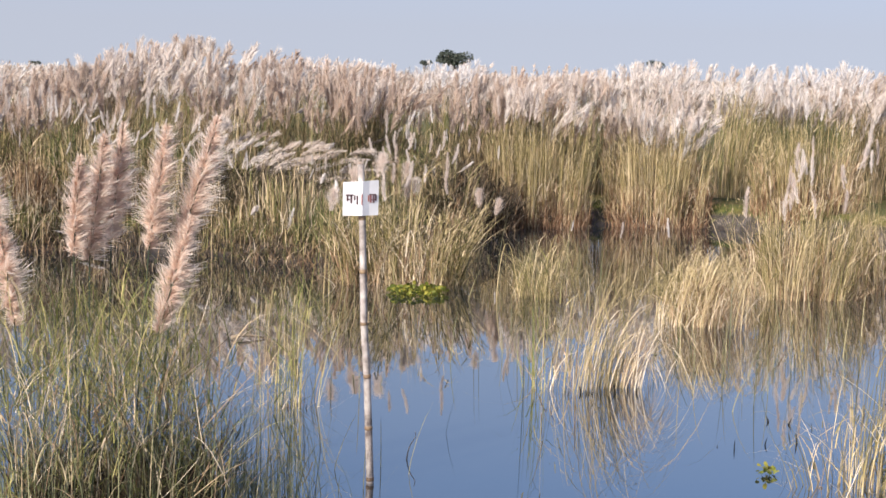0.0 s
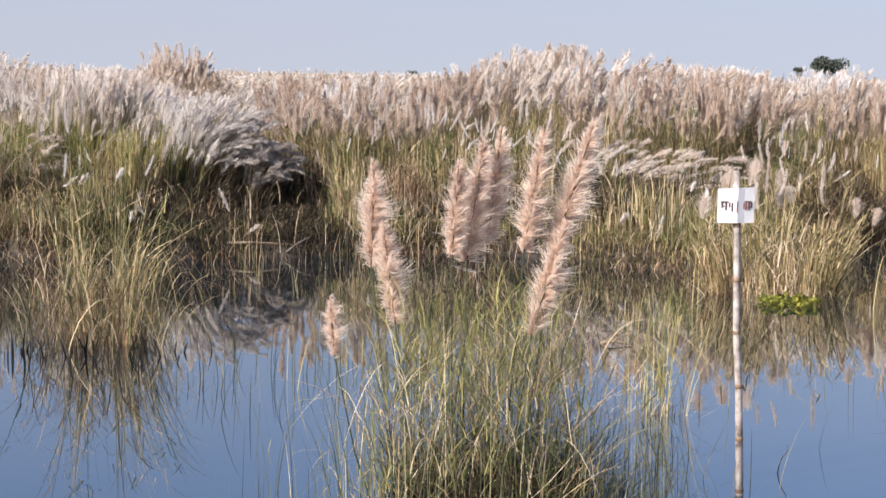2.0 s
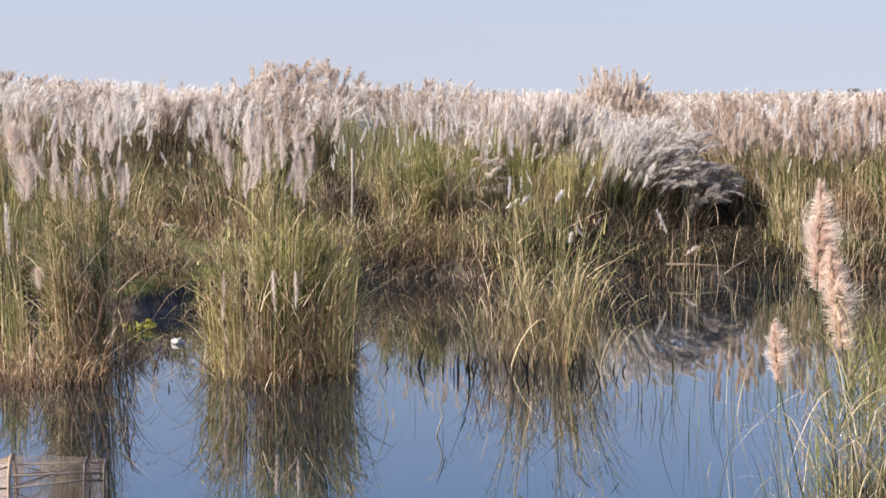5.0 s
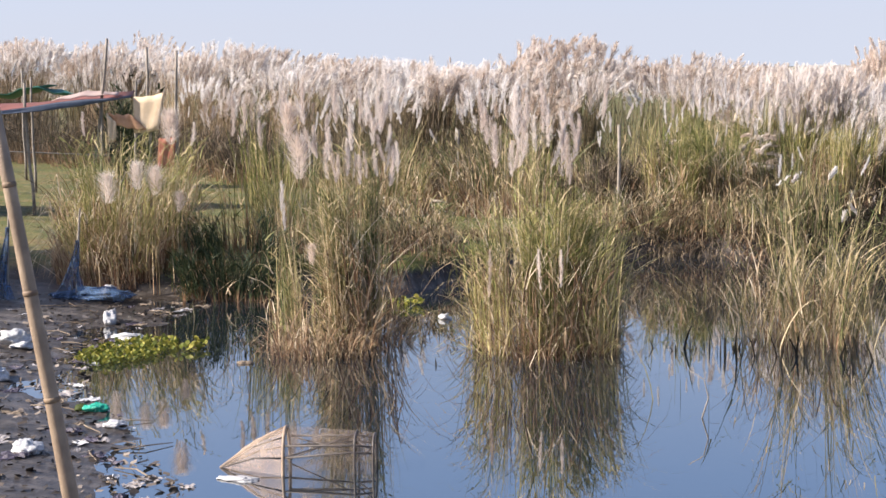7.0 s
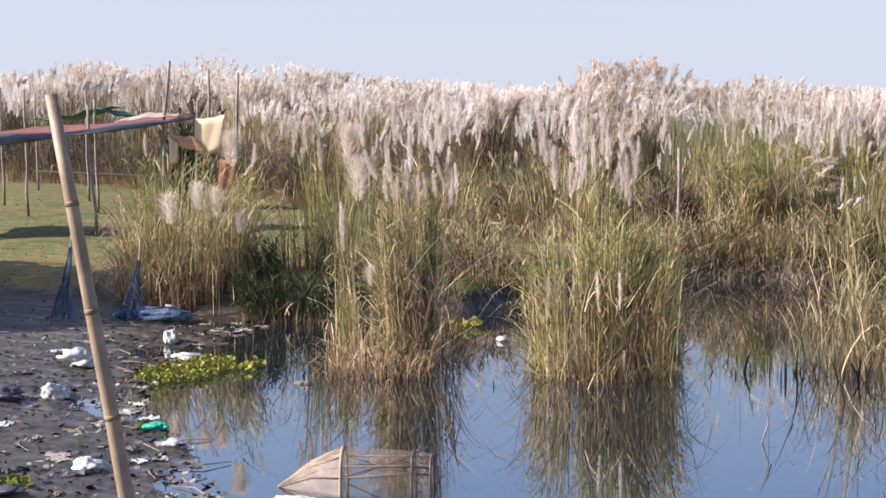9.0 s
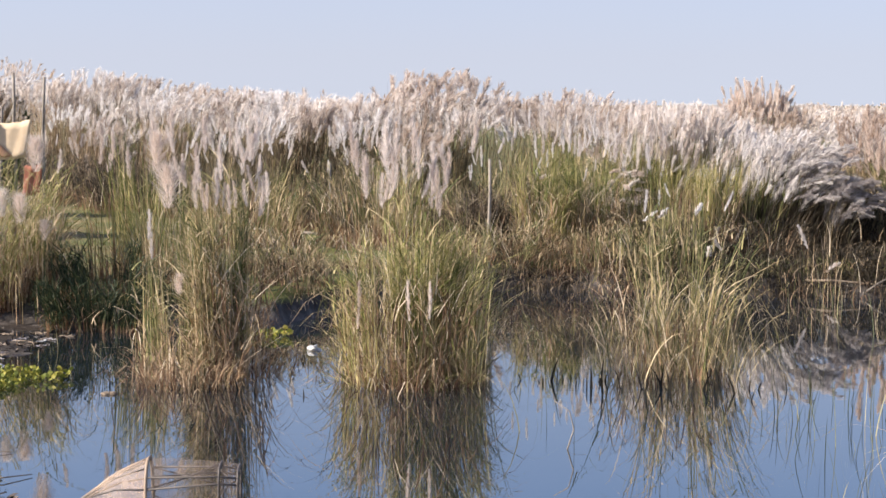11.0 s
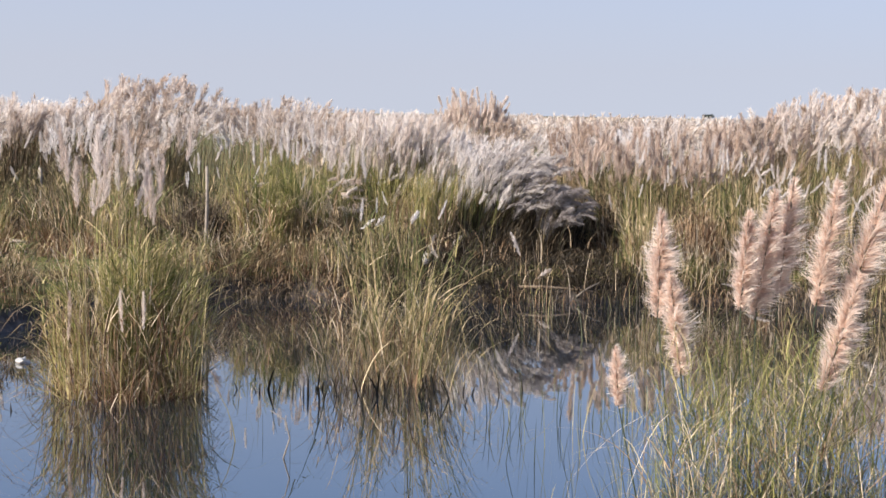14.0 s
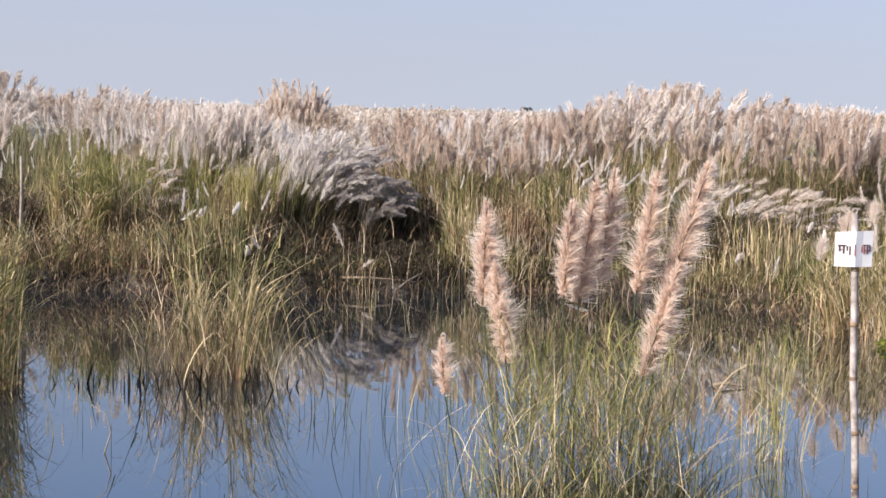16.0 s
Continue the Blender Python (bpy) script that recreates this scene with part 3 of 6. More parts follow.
        for pick, mat, label in ((share < 0.46, LEAF_GREEN, "green and straw-coloured stalks and leaves"), ((share >= 0.46) & (share < 0.68), LEAF_OLIVE, "olive and brown stalks and leaves"), ((share >= 0.68) & (share < 0.80), LEAF_STRAW, "dry straw-coloured stalks and leaves"), (share >= 0.80, LEAF_BROWN_SHADE, "dark brown stalks and leaves, inner shade in their colour")):
            pieces = blades(lb[pick], lh[pick], side[pick], ll[pick], ld[pick], thick[pick], shade[pick], 3, 0.25)
            part("leaves", mesh_of("field_leaves", *pieces[:3], mat, pieces[3]), ob, label)["kind"] = "stuff"
    return ob


field_band("kans_grass_bank", "dense bank of tall kans grass with white plumes", 125, 27, 0.85, 0.0, 4.2, 76, 0.019, 0.72, 0.080, 12, 0.55)
field_band("kans_grass_rise", "kans grass with white plumes rising behind the bank", 230, 24, 1.0, 3.4, 12, 48, 0.025, 0.76, 0.088, 3, 0.65)
field_band("kans_grass_field", "field of white-plumed kans grass behind the bank", 800, 14, 0.9, 9, 36, 20, 0.038, 0.72, 0.090, 0, 0.55)
field_band("distant_kans_grass", "distant white kans grass towards the horizon", 1300, 12, 1.4, 32, 190, 10, 0.075, 0.66, 0.09, 0, 0.4)


# ---- tussocks ----
def soft_set(count, mat, lo, hi, n, width, radius, curl, lay=0.32):
    """Unit plumes along z: feathery, tapered, a little bent."""
    made = []
    for k in range(count):
        one = np.ones(1)
        v = soft_plumes(np.zeros((1, 3)), one, 0 * one, curl * rng.uniform(0.4, 1.5) * one, 0.05 * one, 1.15 * one, radius * rng.uniform(0.8, 1.2) * one, n, width, rng.uniform(lo, hi) * one, lay, 0.05)
        made.append(mesh_of("plume", *v[:3], mat, v[3]))
    return made


PLUME_E = soft_set(8, PLUME_PALE, 0.35, 0.90, 380, 0.012, 0.080, 0.20, 0.36)
PLUME_A = soft_set(8, PLUME_WHITE, 0.45, 0.88, 240, 0.022, 0.075, 0.14)
PLUME_C = soft_set(6, PLUME_CREAM, 0.42, 0.80, 240, 0.022, 0.075, 0.14)
PLUME_L = soft_set(5, PLUME_TAN, 0.75, 1.0, 240, 0.026, 0.095, 0.14)
PLUME_T = soft_set(6, PLUME_TAN, 0.40, 0.85, 260, 0.022, 0.095, 0.14)
PLUME_F = soft_set(4, PLUME_TAN, 0.65, 0.95, 600, 0.012, 0.20, 0.10, 0.60)
PLUME_S = soft_set(2, PLUME_TAN, 0.6, 0.9, 420, 0.010, 0.060, 0.08, 0.26)


def turned(p, axis, size, squash=1.0, spin=0.0):
    """Pose a unit thing that stands along z at p, along axis, scaled."""
    return Matrix.LocRotScale(Vector(p), Vector(axis).to_track_quat("Z", "X"), Vector((size * squash, size * squash, size)))


def grass_parts(root, x, y, rad, wide, stems, leaves, skirt, height, mat, tone, dead, lean, skirt_h, thin=1.0, deep=1.0):
    """Tufts of upright stems that lean apart, leaves that arch out along them, a rusty foot and a skirt of dry bent leaves."""
    z = root.location.z

    def disc(n, r, ring=0.0):
        a, d = rng.uniform(0, 2 * math.pi, n), rad * r * np.sqrt(rng.uniform(ring, 1, n))
        bx, by = wide * d * np.cos(a), deep * d * np.sin(a)
        return np.stack([bx, by, ground_height(bx + x, by + y) - z], -1), a

    k = max(6, int(rad * rad * wide * 30))
    tc, ta = disc(k, 0.95)
    out = np.hypot(tc[:, 0] / wide, tc[:, 1] / deep) / rad
    tall, shade, wander = rng.uniform(0.70, 1.08, k) * (1 - 0.16 * out ** 2), rng.normal(0, 0.14, k), rng.normal(0, 0.6, k)
    tip = lean * (0.25 + 1.3 * out) * rng.uniform(0.5, 1.3, k)

    def tuft(n):
        t = rng.integers(0, k, n)
        b = tc[t] + np.concatenate([rng.normal(0, 0.075, (n, 2)), np.zeros((n, 1))], 1)
        return t, b, ta[t] + wander[t]

    t, b, a = tuft(stems)
    h = height * tall[t] * (0.50 + 0.52 * rng.beta(2.2, 1.5, stems))
    sl = np.abs(tip[t] + rng.normal(0, 0.06, stems))
    one = blades(b, h, a + rng.normal(0, 0.5, stems), sl, sl * 0.25, thin * rng.uniform(0.009, 0.021, stems), np.clip(rng.normal(tone, 0.32, stems) + shade[t], 0, 1), 5, 0.25, 0.0, 0.25)
    t, b, a = tuft(leaves)
    s = rng.uniform(0.05, 0.85, leaves) ** 1.15
    up = height * tall[t]
    b[:, 0] += up * tip[t] * s ** 2 * np.cos(a)
    b[:, 1] += up * tip[t] * s ** 2 * np.sin(a)
    b[:, 2] += up * s
    size = rng.uniform(0.10, 0.52, leaves) * (1.1 - 0.5 * s) * (0.55 + 0.2 * height)
    two = blades(b, size, a + rng.normal(0, 1.2, leaves), rng.uniform(0.1, 1.9, leaves), rng.uniform(0.0, 1.1, leaves), thin * rng.uniform(0.009, 0.024, leaves), np.clip(rng.normal(tone, 0.34, leaves) + shade[t] + 0.12 * (1 - s), 0, 1), 4, 0.1, 0.6)
    v = joined([one, two])
    part("leaves", mesh_of("leaves", *v[:3], mat, v[3]), root)["kind"] = "stuff"
    if skirt:
        n = int(1.1 * skirt)
        b, a = disc(n, 1.04, 0.2)
        v = blades(b, height * rng.uniform(0.06, 0.30, n), a + rng.normal(0, 0.9, n), rng.uniform(0.0, 0.5, n), rng.uniform(0, 0.4, n), thin * rng.uniform(0.009, 0.020, n), np.clip(rng.normal(dead, 0.26, n), 0, 1), 3)
        part("foot_leaves", mesh_of("foot_leaves", *v[:3], LEAF_RUST, v[3]), root, "rust-brown dead leaves round the foot")["kind"] = "stuff"
        b, a = disc(skirt, 1.05, 0.4)
        b[:, 2] += np.where(rng.uniform(0, 1, skirt) < 0.4, 0, height * 0.4 * rng.uniform(0, 1, skirt))
        v = blades(b, height * skirt_h * rng.uniform(0.3, 1.1, skirt), a + rng.normal(0, 1.1, skirt), rng.uniform(0.05, 0.85, skirt), rng.uniform(0.2, 1.3, skirt), thin * rng.uniform(0.009, 0.024, skirt), np.clip(rng.normal(dead, 0.28, skirt), 0, 1), 5, 0.0, 0.35)
        gloomy = mat in (LEAF_BROWN_SHADE, LEAF_DARK, LEAF_OLIVE)
        n = int(0.30 * skirt + (0.03 if gloomy else 0.16) * leaves)
        b, a = disc(n, 1.0)
        b[:, 2] += height * rng.uniform(0, 0.6, n) ** 1.4
        stray = blades(b, (0.5 + 0.2 * height) * rng.uniform(0.12, 0.6, n), rng.uniform(0, 6.28, n), rng.uniform(0.1, 1.5, n), rng.uniform(-0.2, 0.5, n), thin * rng.uniform(0.007, 0.014, n), np.clip(rng.normal(0.45 if gloomy else 0.82, 0.16, n), 0, 1), 4, 0.0, 0.7)
        v = joined([v, stray])
        part("dry_leaves", mesh_of("dry_leaves", *v[:3], LEAF_STRAW, v[3]), root, "dry drooping straw-coloured leaves")["kind"] = "stuff"


def tussock(label, x, y, rad, height, stems, leaves, skirt, plumes=0, mat=None, wide=1.0, lean=0.12, plume_size=0.45, wind=-0.1, tone=0.45, plume_set=None, skirt_h=0.4, dead=0.5, bow=0.0, low=(), fall=0.8, deep=1.0, peak=1.08, dome=0.0, thin=1.0):
    """A clump of tall grass with its plumes. bow: how far the wind lays the plumes over. low: plumes on short stalks (dx, dy, z, size)."""
    mat = mat or LEAF_GREEN
    z = gz(x, y)
    root = tagged(new("grass_clump"), label, "grass clump", group="grass clumps round the pond")
    root.location = (x, y, z)
    grass_parts(root, x, y, rad, wide, stems, leaves, skirt, height, mat, tone, dead, lean, skirt_h, thin, deep)
    kinds = plume_set or PLUME_A
    n = plumes + len(low)
    if not n:
        return root
    a, d = rng.uniform(0, 2 * math.pi, n), rad * 0.8 * np.sqrt(rng.uniform(0, 1, n))
    b = np.stack([wide * d * np.cos(a), deep * d * np.sin(a), np.zeros(n)], -1)
    h = height * rng.uniform(fall, peak, n) * (1 - dome * (d / (0.8 * rad)) ** 2)
    az = np.where(bow > 0, wind + rng.normal(0, 0.45, n), a + rng.normal(0, 0.7, n))
    ln = np.abs(rng.normal(lean * 0.7, 0.05, n)) + bow * rng.uniform(0.55, 1.1, n)
    for k, (dx, dy, zz, size) in enumerate(low):
        b[plumes + k], h[plumes + k], ln[plumes + k] = (dx, dy, 0), zz - z, 0.03
    bend = ln * 0.38 * (bow > 0)
    tops = spine(b, h, az, ln, bend, np.array([[1.0]]))[:, 0]
    for k in range(n):
        v = blades(b[k:k + 1], h[k:k + 1] * 1.02, az[k:k + 1], ln[k:k + 1], bend[k:k + 1], np.array([0.012]), np.array([0.65]), 6, 0.2)
        part("stalk", mesh_of("stalk", *v[:3], mat, v[3]), root)
        stray = 1.0 if k < plumes and plumes > 1 else 0.25
        ax = (2 * ln[k] * math.cos(az[k]) + stray * rng.normal(0.08, 0.30), 2 * ln[k] * math.sin(az[k]) + stray * rng.normal(0, 0.25), 1 - 3 * bend[k])
        size = low[k - plumes][3] if k >= plumes else plume_size * rng.uniform(0.75, 1.25)
        slim = k >= plumes and kinds is PLUME_E
        part("plume", (PLUME_S if slim else kinds)[int(rng.integers(2 if slim else len(kinds)))], root, "", turned(tops[k], ax, size))
    return root


def arching(root, name, label, mat, n, rx, ry, peak, reach, az, fan, tone, thick=1.0, dx=0.0):
    """Leaves that rise from a clump's foot and bow right over on one side."""
    d = rng.uniform(0.50, 1.15, n)
    h = rng.uniform(peak[0], peak[1], n) * 3 * np.sqrt(3 * d) / 2
    b = np.stack([rng.normal(dx, rx, n), rng.normal(0, ry, n), np.full(n, -0.05 - root.location.z)], -1)
    v = blades(b, h, rng.normal(az, fan, n), rng.uniform(reach[0], reach[1], n) / h, d, thick * rng.uniform(0.006, 0.013, n), np.clip(rng.normal(tone, 0.24, n), 0, 1), 9, 0.15, 0.35)
    part(name, mesh_of(name, *v[:3], mat, v[3]), root, label)["kind"] = "stuff"


def wind_fan(label, x, y, rx, ry, top, reach, count, lo, hi, length, radius, tones, green, dark, seed, sag=0.70, low=0.75, mat=None):
    """Stalks that fan out downwind from a long foot: upright at its windward end, bowed right over at the lee end, plumes along their ends."""
    global rng
    rng = np.random.default_rng(seed)
    z = gz(x, y)
    root = tagged(new("grass_clump"), label, "grass clump", group="grass clumps round the pond")
    root.location = (x, y, z)

    def stalks(n, share):
        u = lo + (hi - lo) * rng.uniform(0, 1, n)
        b = np.stack([rx * (2 * (u - lo) / (hi - lo) - 1) * 0.8 + rng.normal(0, 0.22 * rx, n), rng.normal(0, ry * 0.5, n), np.zeros(n)], -1)
        b[:, 2] = ground_height(b[:, 0] + x, b[:, 1] + y) - z
        d = np.clip(0.05 + sag * u ** 1.3 + rng.normal(0, 0.05, n), 0.02, 0.85)
        peak = np.where(d > 1 / 3, 2 / (3 * np.sqrt(3 * d)), 1 - d)
        rise = (top - z) * share * (1 - (1 - low) * u) * rng.uniform(0.50, 1.04, n)
        h = rise / peak
        return b, h, rng.normal(-0.15, 0.50, n), (0.10 + reach * u ** 1.1 * rng.uniform(0.6, 1.15, n)) / h, d, u

    b, h, az, ln, d, u = stalks(count, 1.0)
    # Tone falls towards the lee end; this paints the grey clumps' shade.
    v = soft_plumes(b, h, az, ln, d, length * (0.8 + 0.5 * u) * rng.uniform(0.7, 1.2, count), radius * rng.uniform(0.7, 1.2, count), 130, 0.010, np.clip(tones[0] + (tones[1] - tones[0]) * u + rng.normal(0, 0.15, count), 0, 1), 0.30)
    part("plume_mass", mesh_of("plume_mass", *v[:3], mat or PLUME_WHITE, v[3]), root, "long silky plumes swept over by the wind")["kind"] = "stuff"
    v = blades(b, h, az, ln, d, np.full(count, 0.010), np.clip(rng.normal(0.5, 0.2, count), 0, 1), 6, 0.2)
    part("stalk_mass", mesh_of("stalk_mass", *v[:3], LEAF_OLIVE, v[3]), root)["kind"] = "stuff"
    # The dark lower leaves paint the shade under the plumes.
    for n, leaf, share, name, lab in ((green, LEAF_FRESH, 0.92, "green_leaves", "green and yellow leaves"), (dark, LEAF_BROWN_SHADE, 0.62, "shade_brown_leaves", "dark leaves that stand for the shade below")):
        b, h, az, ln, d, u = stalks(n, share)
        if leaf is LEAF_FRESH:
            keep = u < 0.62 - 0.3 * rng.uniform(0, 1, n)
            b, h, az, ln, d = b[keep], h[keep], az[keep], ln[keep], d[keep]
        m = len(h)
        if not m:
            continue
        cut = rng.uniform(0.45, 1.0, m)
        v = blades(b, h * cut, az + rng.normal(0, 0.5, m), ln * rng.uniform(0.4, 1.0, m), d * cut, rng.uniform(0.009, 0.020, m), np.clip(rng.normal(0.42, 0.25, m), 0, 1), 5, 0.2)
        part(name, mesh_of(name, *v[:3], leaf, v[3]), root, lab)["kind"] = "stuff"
    return root


wind_fan("wide grass clump with cream plumes fanned over by the wind", -1.85, 29.7, 1.25, 0.7, 3.05, 0.8, 300, 0.0, 0.45, 0.66, 0.055, (0.85, 0.75), 2600, 900, 3, 0.35, mat=PLUME_CREAM)
wind_fan("grass clump with long bowed plumes, lee-side shade in their colour", -0.10, 28.9, 0.75, 0.6, 2.62, 1.15, 240, 0.0, 0.80, 0.66, 0.062, (1.0, 0.0), 900, 3600, 4, 0.50, 0.72, PLUME_LEE_SHADE)
wind_fan("small grass clump bowed over by the wind, coloured as shaded", 1.05, 28.6, 0.28, 0.35, 1.75, 0.65, 80, 0.25, 0.85, 0.60, 0.060, (0.15, 0.0), 40, 900, 6, 0.55, 0.85, PLUME_LEE_SHADE)
wind_fan("small grass clump with white drooping plumes", -3.25, 28.4, 0.35, 0.3, 1.95, 0.85, 34, 0.20, 0.85, 0.5, 0.050, (0.75, 0.4), 60, 700, 9, 0.52, 0.8, PLUME_CREAM)
wind_fan("grass clump with bright plumes laid flat by the wind", 7.7, 27.9, 1.5, 0.7, 2.45, 1.6, 78, 0.25, 0.80, 0.50, 0.074, (0.75, 0.50), 300, 3400, 5, 0.46, 0.40, PLUME_CREAM)

rng = np.random.default_rng(21)
# from the litter shore eastwards
tussock("straw and green bushy grass clump at the lawn's edge", -10.75, 19.7, 0.95, 2.25, 520, 1800, 1100, 2, mat=LEAF_FRESH, tone=0.46, lean=0.36, wide=1.05, plume_size=0.3, skirt_h=0.5, plume_set=PLUME_E, thin=0.85, fall=0.7, peak=0.8)
for px, py, pz, ps in ((-7.04, 16.4, 2.24 - gz(-7.04, 16.4), 0.50), (-6.82, 16.3, 1.80 - gz(-6.82, 16.3), 0.50), (-6.35, 15.8, 1.3, 0.32), (-9.80, 19.2, 1.75, 0.42), (-10.45, 18.7, 1.2, 0.36), (-9.99, 18.9, 1.32, 0.36), (-9.78, 18.8, 1.3, 0.36), (-9.55, 19.0, 1.1, 0.36)):
    tussock("single stalk with a large grey-white plume", px, py, 0.03, pz, 3, 4, 0, 1, tone=0.5, plume_size=ps, fall=0.98, peak=1.0, lean=0.04, plume_set=PLUME_F)
for px, py, pz, ps in ((6.55, 19.8, 1.52, 0.30), (7.50, 21.1, 1.75, 0.42), (7.66, 21.3, 1.62, 0.40), (7.84, 21.2, 1.70, 0.46), (8.70, 22.2, 1.66, 0.34), (8.55, 21.6, 1.48, 0.32), (8.66, 21.5, 1.55, 0.30), (9.15, 20.6, 1.36, 0.34), (9.28, 20.7, 1.44, 0.32)):
    tussock("single stalk with a fluffy cream plume", px, py, 0.03, pz, 3, 5, 0, 1, tone=0.5, plume_size=ps, fall=0.98, peak=1.0, lean=0.06, plume_set=PLUME_F)
tussock("slender green grass clump behind the pond edge", -9.19, 21.22, 0.75, 2.4, 260, 260, 80, 5, mat=LEAF_FRESH, tone=0.4, plume_size=0.5, plume_set=PLUME_E, thin=0.85, fall=0.6, peak=0.82)
tussock("green grass clump on the turf", -8.12, 20.24, 0.6, 1.8, 180, 160, 60, 3, tone=0.4, plume_size=0.35, thin=0.85)
tussock("dark green low bushy clump at the water's edge", -8.8, 19.1, 0.70, 0.95, 500, 1300, 60, 0, mat=LEAF_DARK, lean=0.3, dead=0.25)
tussock("tall green grass clump with narrow white plumes and straw skirt", -5.93, 16.18, 0.38, 2.95, 400, 1500, 420, 28, lean=0.045, peak=1.02, tone=0.42, wide=1.15, plume_size=0.40, fall=0.72, skirt_h=0.34, dead=0.28, plume_set=PLUME_E, thin=0.85)
tussock("slender green reeds beside the tall clump", -6.75, 16.6, 0.45, 1.9, 130, 160, 60, 2, tone=0.32, plume_size=0.42)
tussock("red-brown straw tangle at the foot of the green clump", -6.2, 15.5, 0.55, 1.15, 60, 160, 560, 0, mat=LEAF_OLIVE, tone=0.6, lean=0.3, skirt_h=0.75, dead=0.26, thin=0.8)
tussock("tall green grass clump with pale pinkish plumes standing in water", -3.83, 16.22, 0.66, 2.9, 560, 3000, 1000, 22, peak=0.98, thin=0.72, lean=0.045, mat=LEAF_FRESH, skirt_h=0.36, tone=0.50, wide=1.12, plume_size=0.46, fall=0.74, plume_set=PLUME_E, dead=0.27, low=((-0.43, -0.77, 0.62, 0.54), (0.11, -0.77, 0.72, 0.46), (0.35, -0.77, 0.76, 0.42)))
ragged = tussock("ragged olive grass clump with straw skirt standing in water", -1.1, 17.3, 0.60, 2.6, 170, 420, 260, 4, tone=0.45, thin=0.7, wide=1.1, lean=0.2, plume_size=0.28, skirt_h=0.40, dead=0.36)
arching(ragged, "bowed_leaves", "olive and straw leaves bowed to the water", LEAF_GOLD, 150, 0.35, 0.25, (0.45, 1.15), (0.3, 1.25), 0.1, 0.7, 0.62)
arching(ragged, "bowed_leaves", "dry leaves bowed over", LEAF_STRAW, 60, 0.35, 0.25, (0.35, 0.9), (0.3, 1.1), 2.6, 0.8, 0.55)
tussock("olive grass clump on the far bank", -3.3, 28.6, 1.0, 1.9, 420, 800, 300, 18, tone=0.38, plume_size=0.45)
tussock("green grass clump with red-brown foot on the far bank", -3.98, 26.7, 0.42, 1.95, 320, 700, 360, 5, mat=LEAF_FRESH, tone=0.42, plume_size=0.32, thin=0.9)
tussock("green grass clump with red-brown foot on the far bank", -3.15, 27.0, 0.5, 2.05, 360, 800, 300, 6, mat=LEAF_FRESH, tone=0.38, plume_size=0.34, thin=0.9)
tussock("dark brown thicket on the far bank with shade painted in", -4.75, 27.6, 0.7, 1.5, 400, 1300, 80, 3, mat=LEAF_BROWN_SHADE, tone=0.5, lean=0.25, plume_size=0.28, wide=1.25, dead=0.2)
tussock("dark brown thicket on the far bank with shade painted in", -5.2, 26.6, 0.5, 1.2, 300, 900, 80, 2, mat=LEAF_BROWN_SHADE, tone=0.55, lean=0.3, plume_size=0.28, wide=1.3, dead=0.2)
for px, back, ph, leaf_mat in ((-6.5, 0.7, 0.75, LEAF_OLIVE), (-5.9, 1.1, 0.85, LEAF_GREEN), (-5.2, 0.6, 0.70, LEAF_OLIVE), (-4.6, 0.9, 0.95, LEAF_GREEN), (-4.0, 0.5, 0.65, LEAF_OLIVE), (-3.4, 0.7, 0.80, LEAF_OLIVE), (-2.5, 0.7, 0.75, LEAF_GREEN)):
    tussock("low ragged brush along the bank's edge", px, shore_far(px) + back, 0.55, ph, 90, 420, 160, 0, mat=leaf_mat, tone=0.42, lean=0.4, wide=1.4, dead=0.3, thin=0.8)
for px, py, ph in ((2.3, 30.6, 1.75), (3.9, 30.3, 1.75), (5.2, 30.2, 1.95), (8.2, 29.7, 2.05), (9.7, 29.5, 2.0), (10.9, 29.7, 2.0), (13.2, 29.6, 1.95)):
    tussock("grass clump with pinkish tan plumes along the bank", px, py, 0.85, ph, 260, 500, 200, 42, mat=LEAF_OLIVE, tone=0.55, lean=0.14, plume_size=0.55, plume_set=PLUME_T, fall=0.62, peak=1.1, wide=1.2)
# Dark stands that paint the shade below the flattened plumes.
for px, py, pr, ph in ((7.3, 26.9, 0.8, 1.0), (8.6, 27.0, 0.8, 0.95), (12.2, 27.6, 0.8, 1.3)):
    tussock("dark brown thicket on the far bank with shade painted in", px, py, pr, ph, 420, 1400, 120, 3, mat=LEAF_BROWN_SHADE, tone=0.55, lean=0.3, plume_size=0.28, wide=1.3, dead=0.25)
tussock("dark green broad-leaved shrub before the plumes", -17.2, 32.0, 0.5, 2.9, 60, 500, 0, 0, mat=LEAF_DARK, tone=0.5, lean=0.25, thin=2.4)
tussock("olive brush of grass on the turf", -9.45, 26.61, 0.9, 1.9, 300, 700, 400, 8, tone=0.42, lean=0.25, plume_size=0.4, wide=1.2)
tussock("olive brush of grass on the turf", -7.06, 27.06, 0.9, 2.1, 300, 700, 400, 8, tone=0.36, lean=0.25, plume_size=0.4, wide=1.2)
tussock("dry brown brush of grass on the turf", -5.48, 27.89, 0.7, 1.6, 240, 500, 400, 4, tone=0.5, lean=0.3, plume_size=0.35)
tussock("low dry brush of grass on the bank", -7.36, 22.45, 0.6, 1.0, 160, 300, 300, 0, tone=0.5, lean=0.35)
tussock("green grass clump with bright white plumes bowed by the wind", -2.5, 30.4, 1.0, 1.9, 420, 600, 250, 60, tone=0.42, lean=0.28, plume_size=0.62, bow=0.16, fall=0.72, deep=0.8)
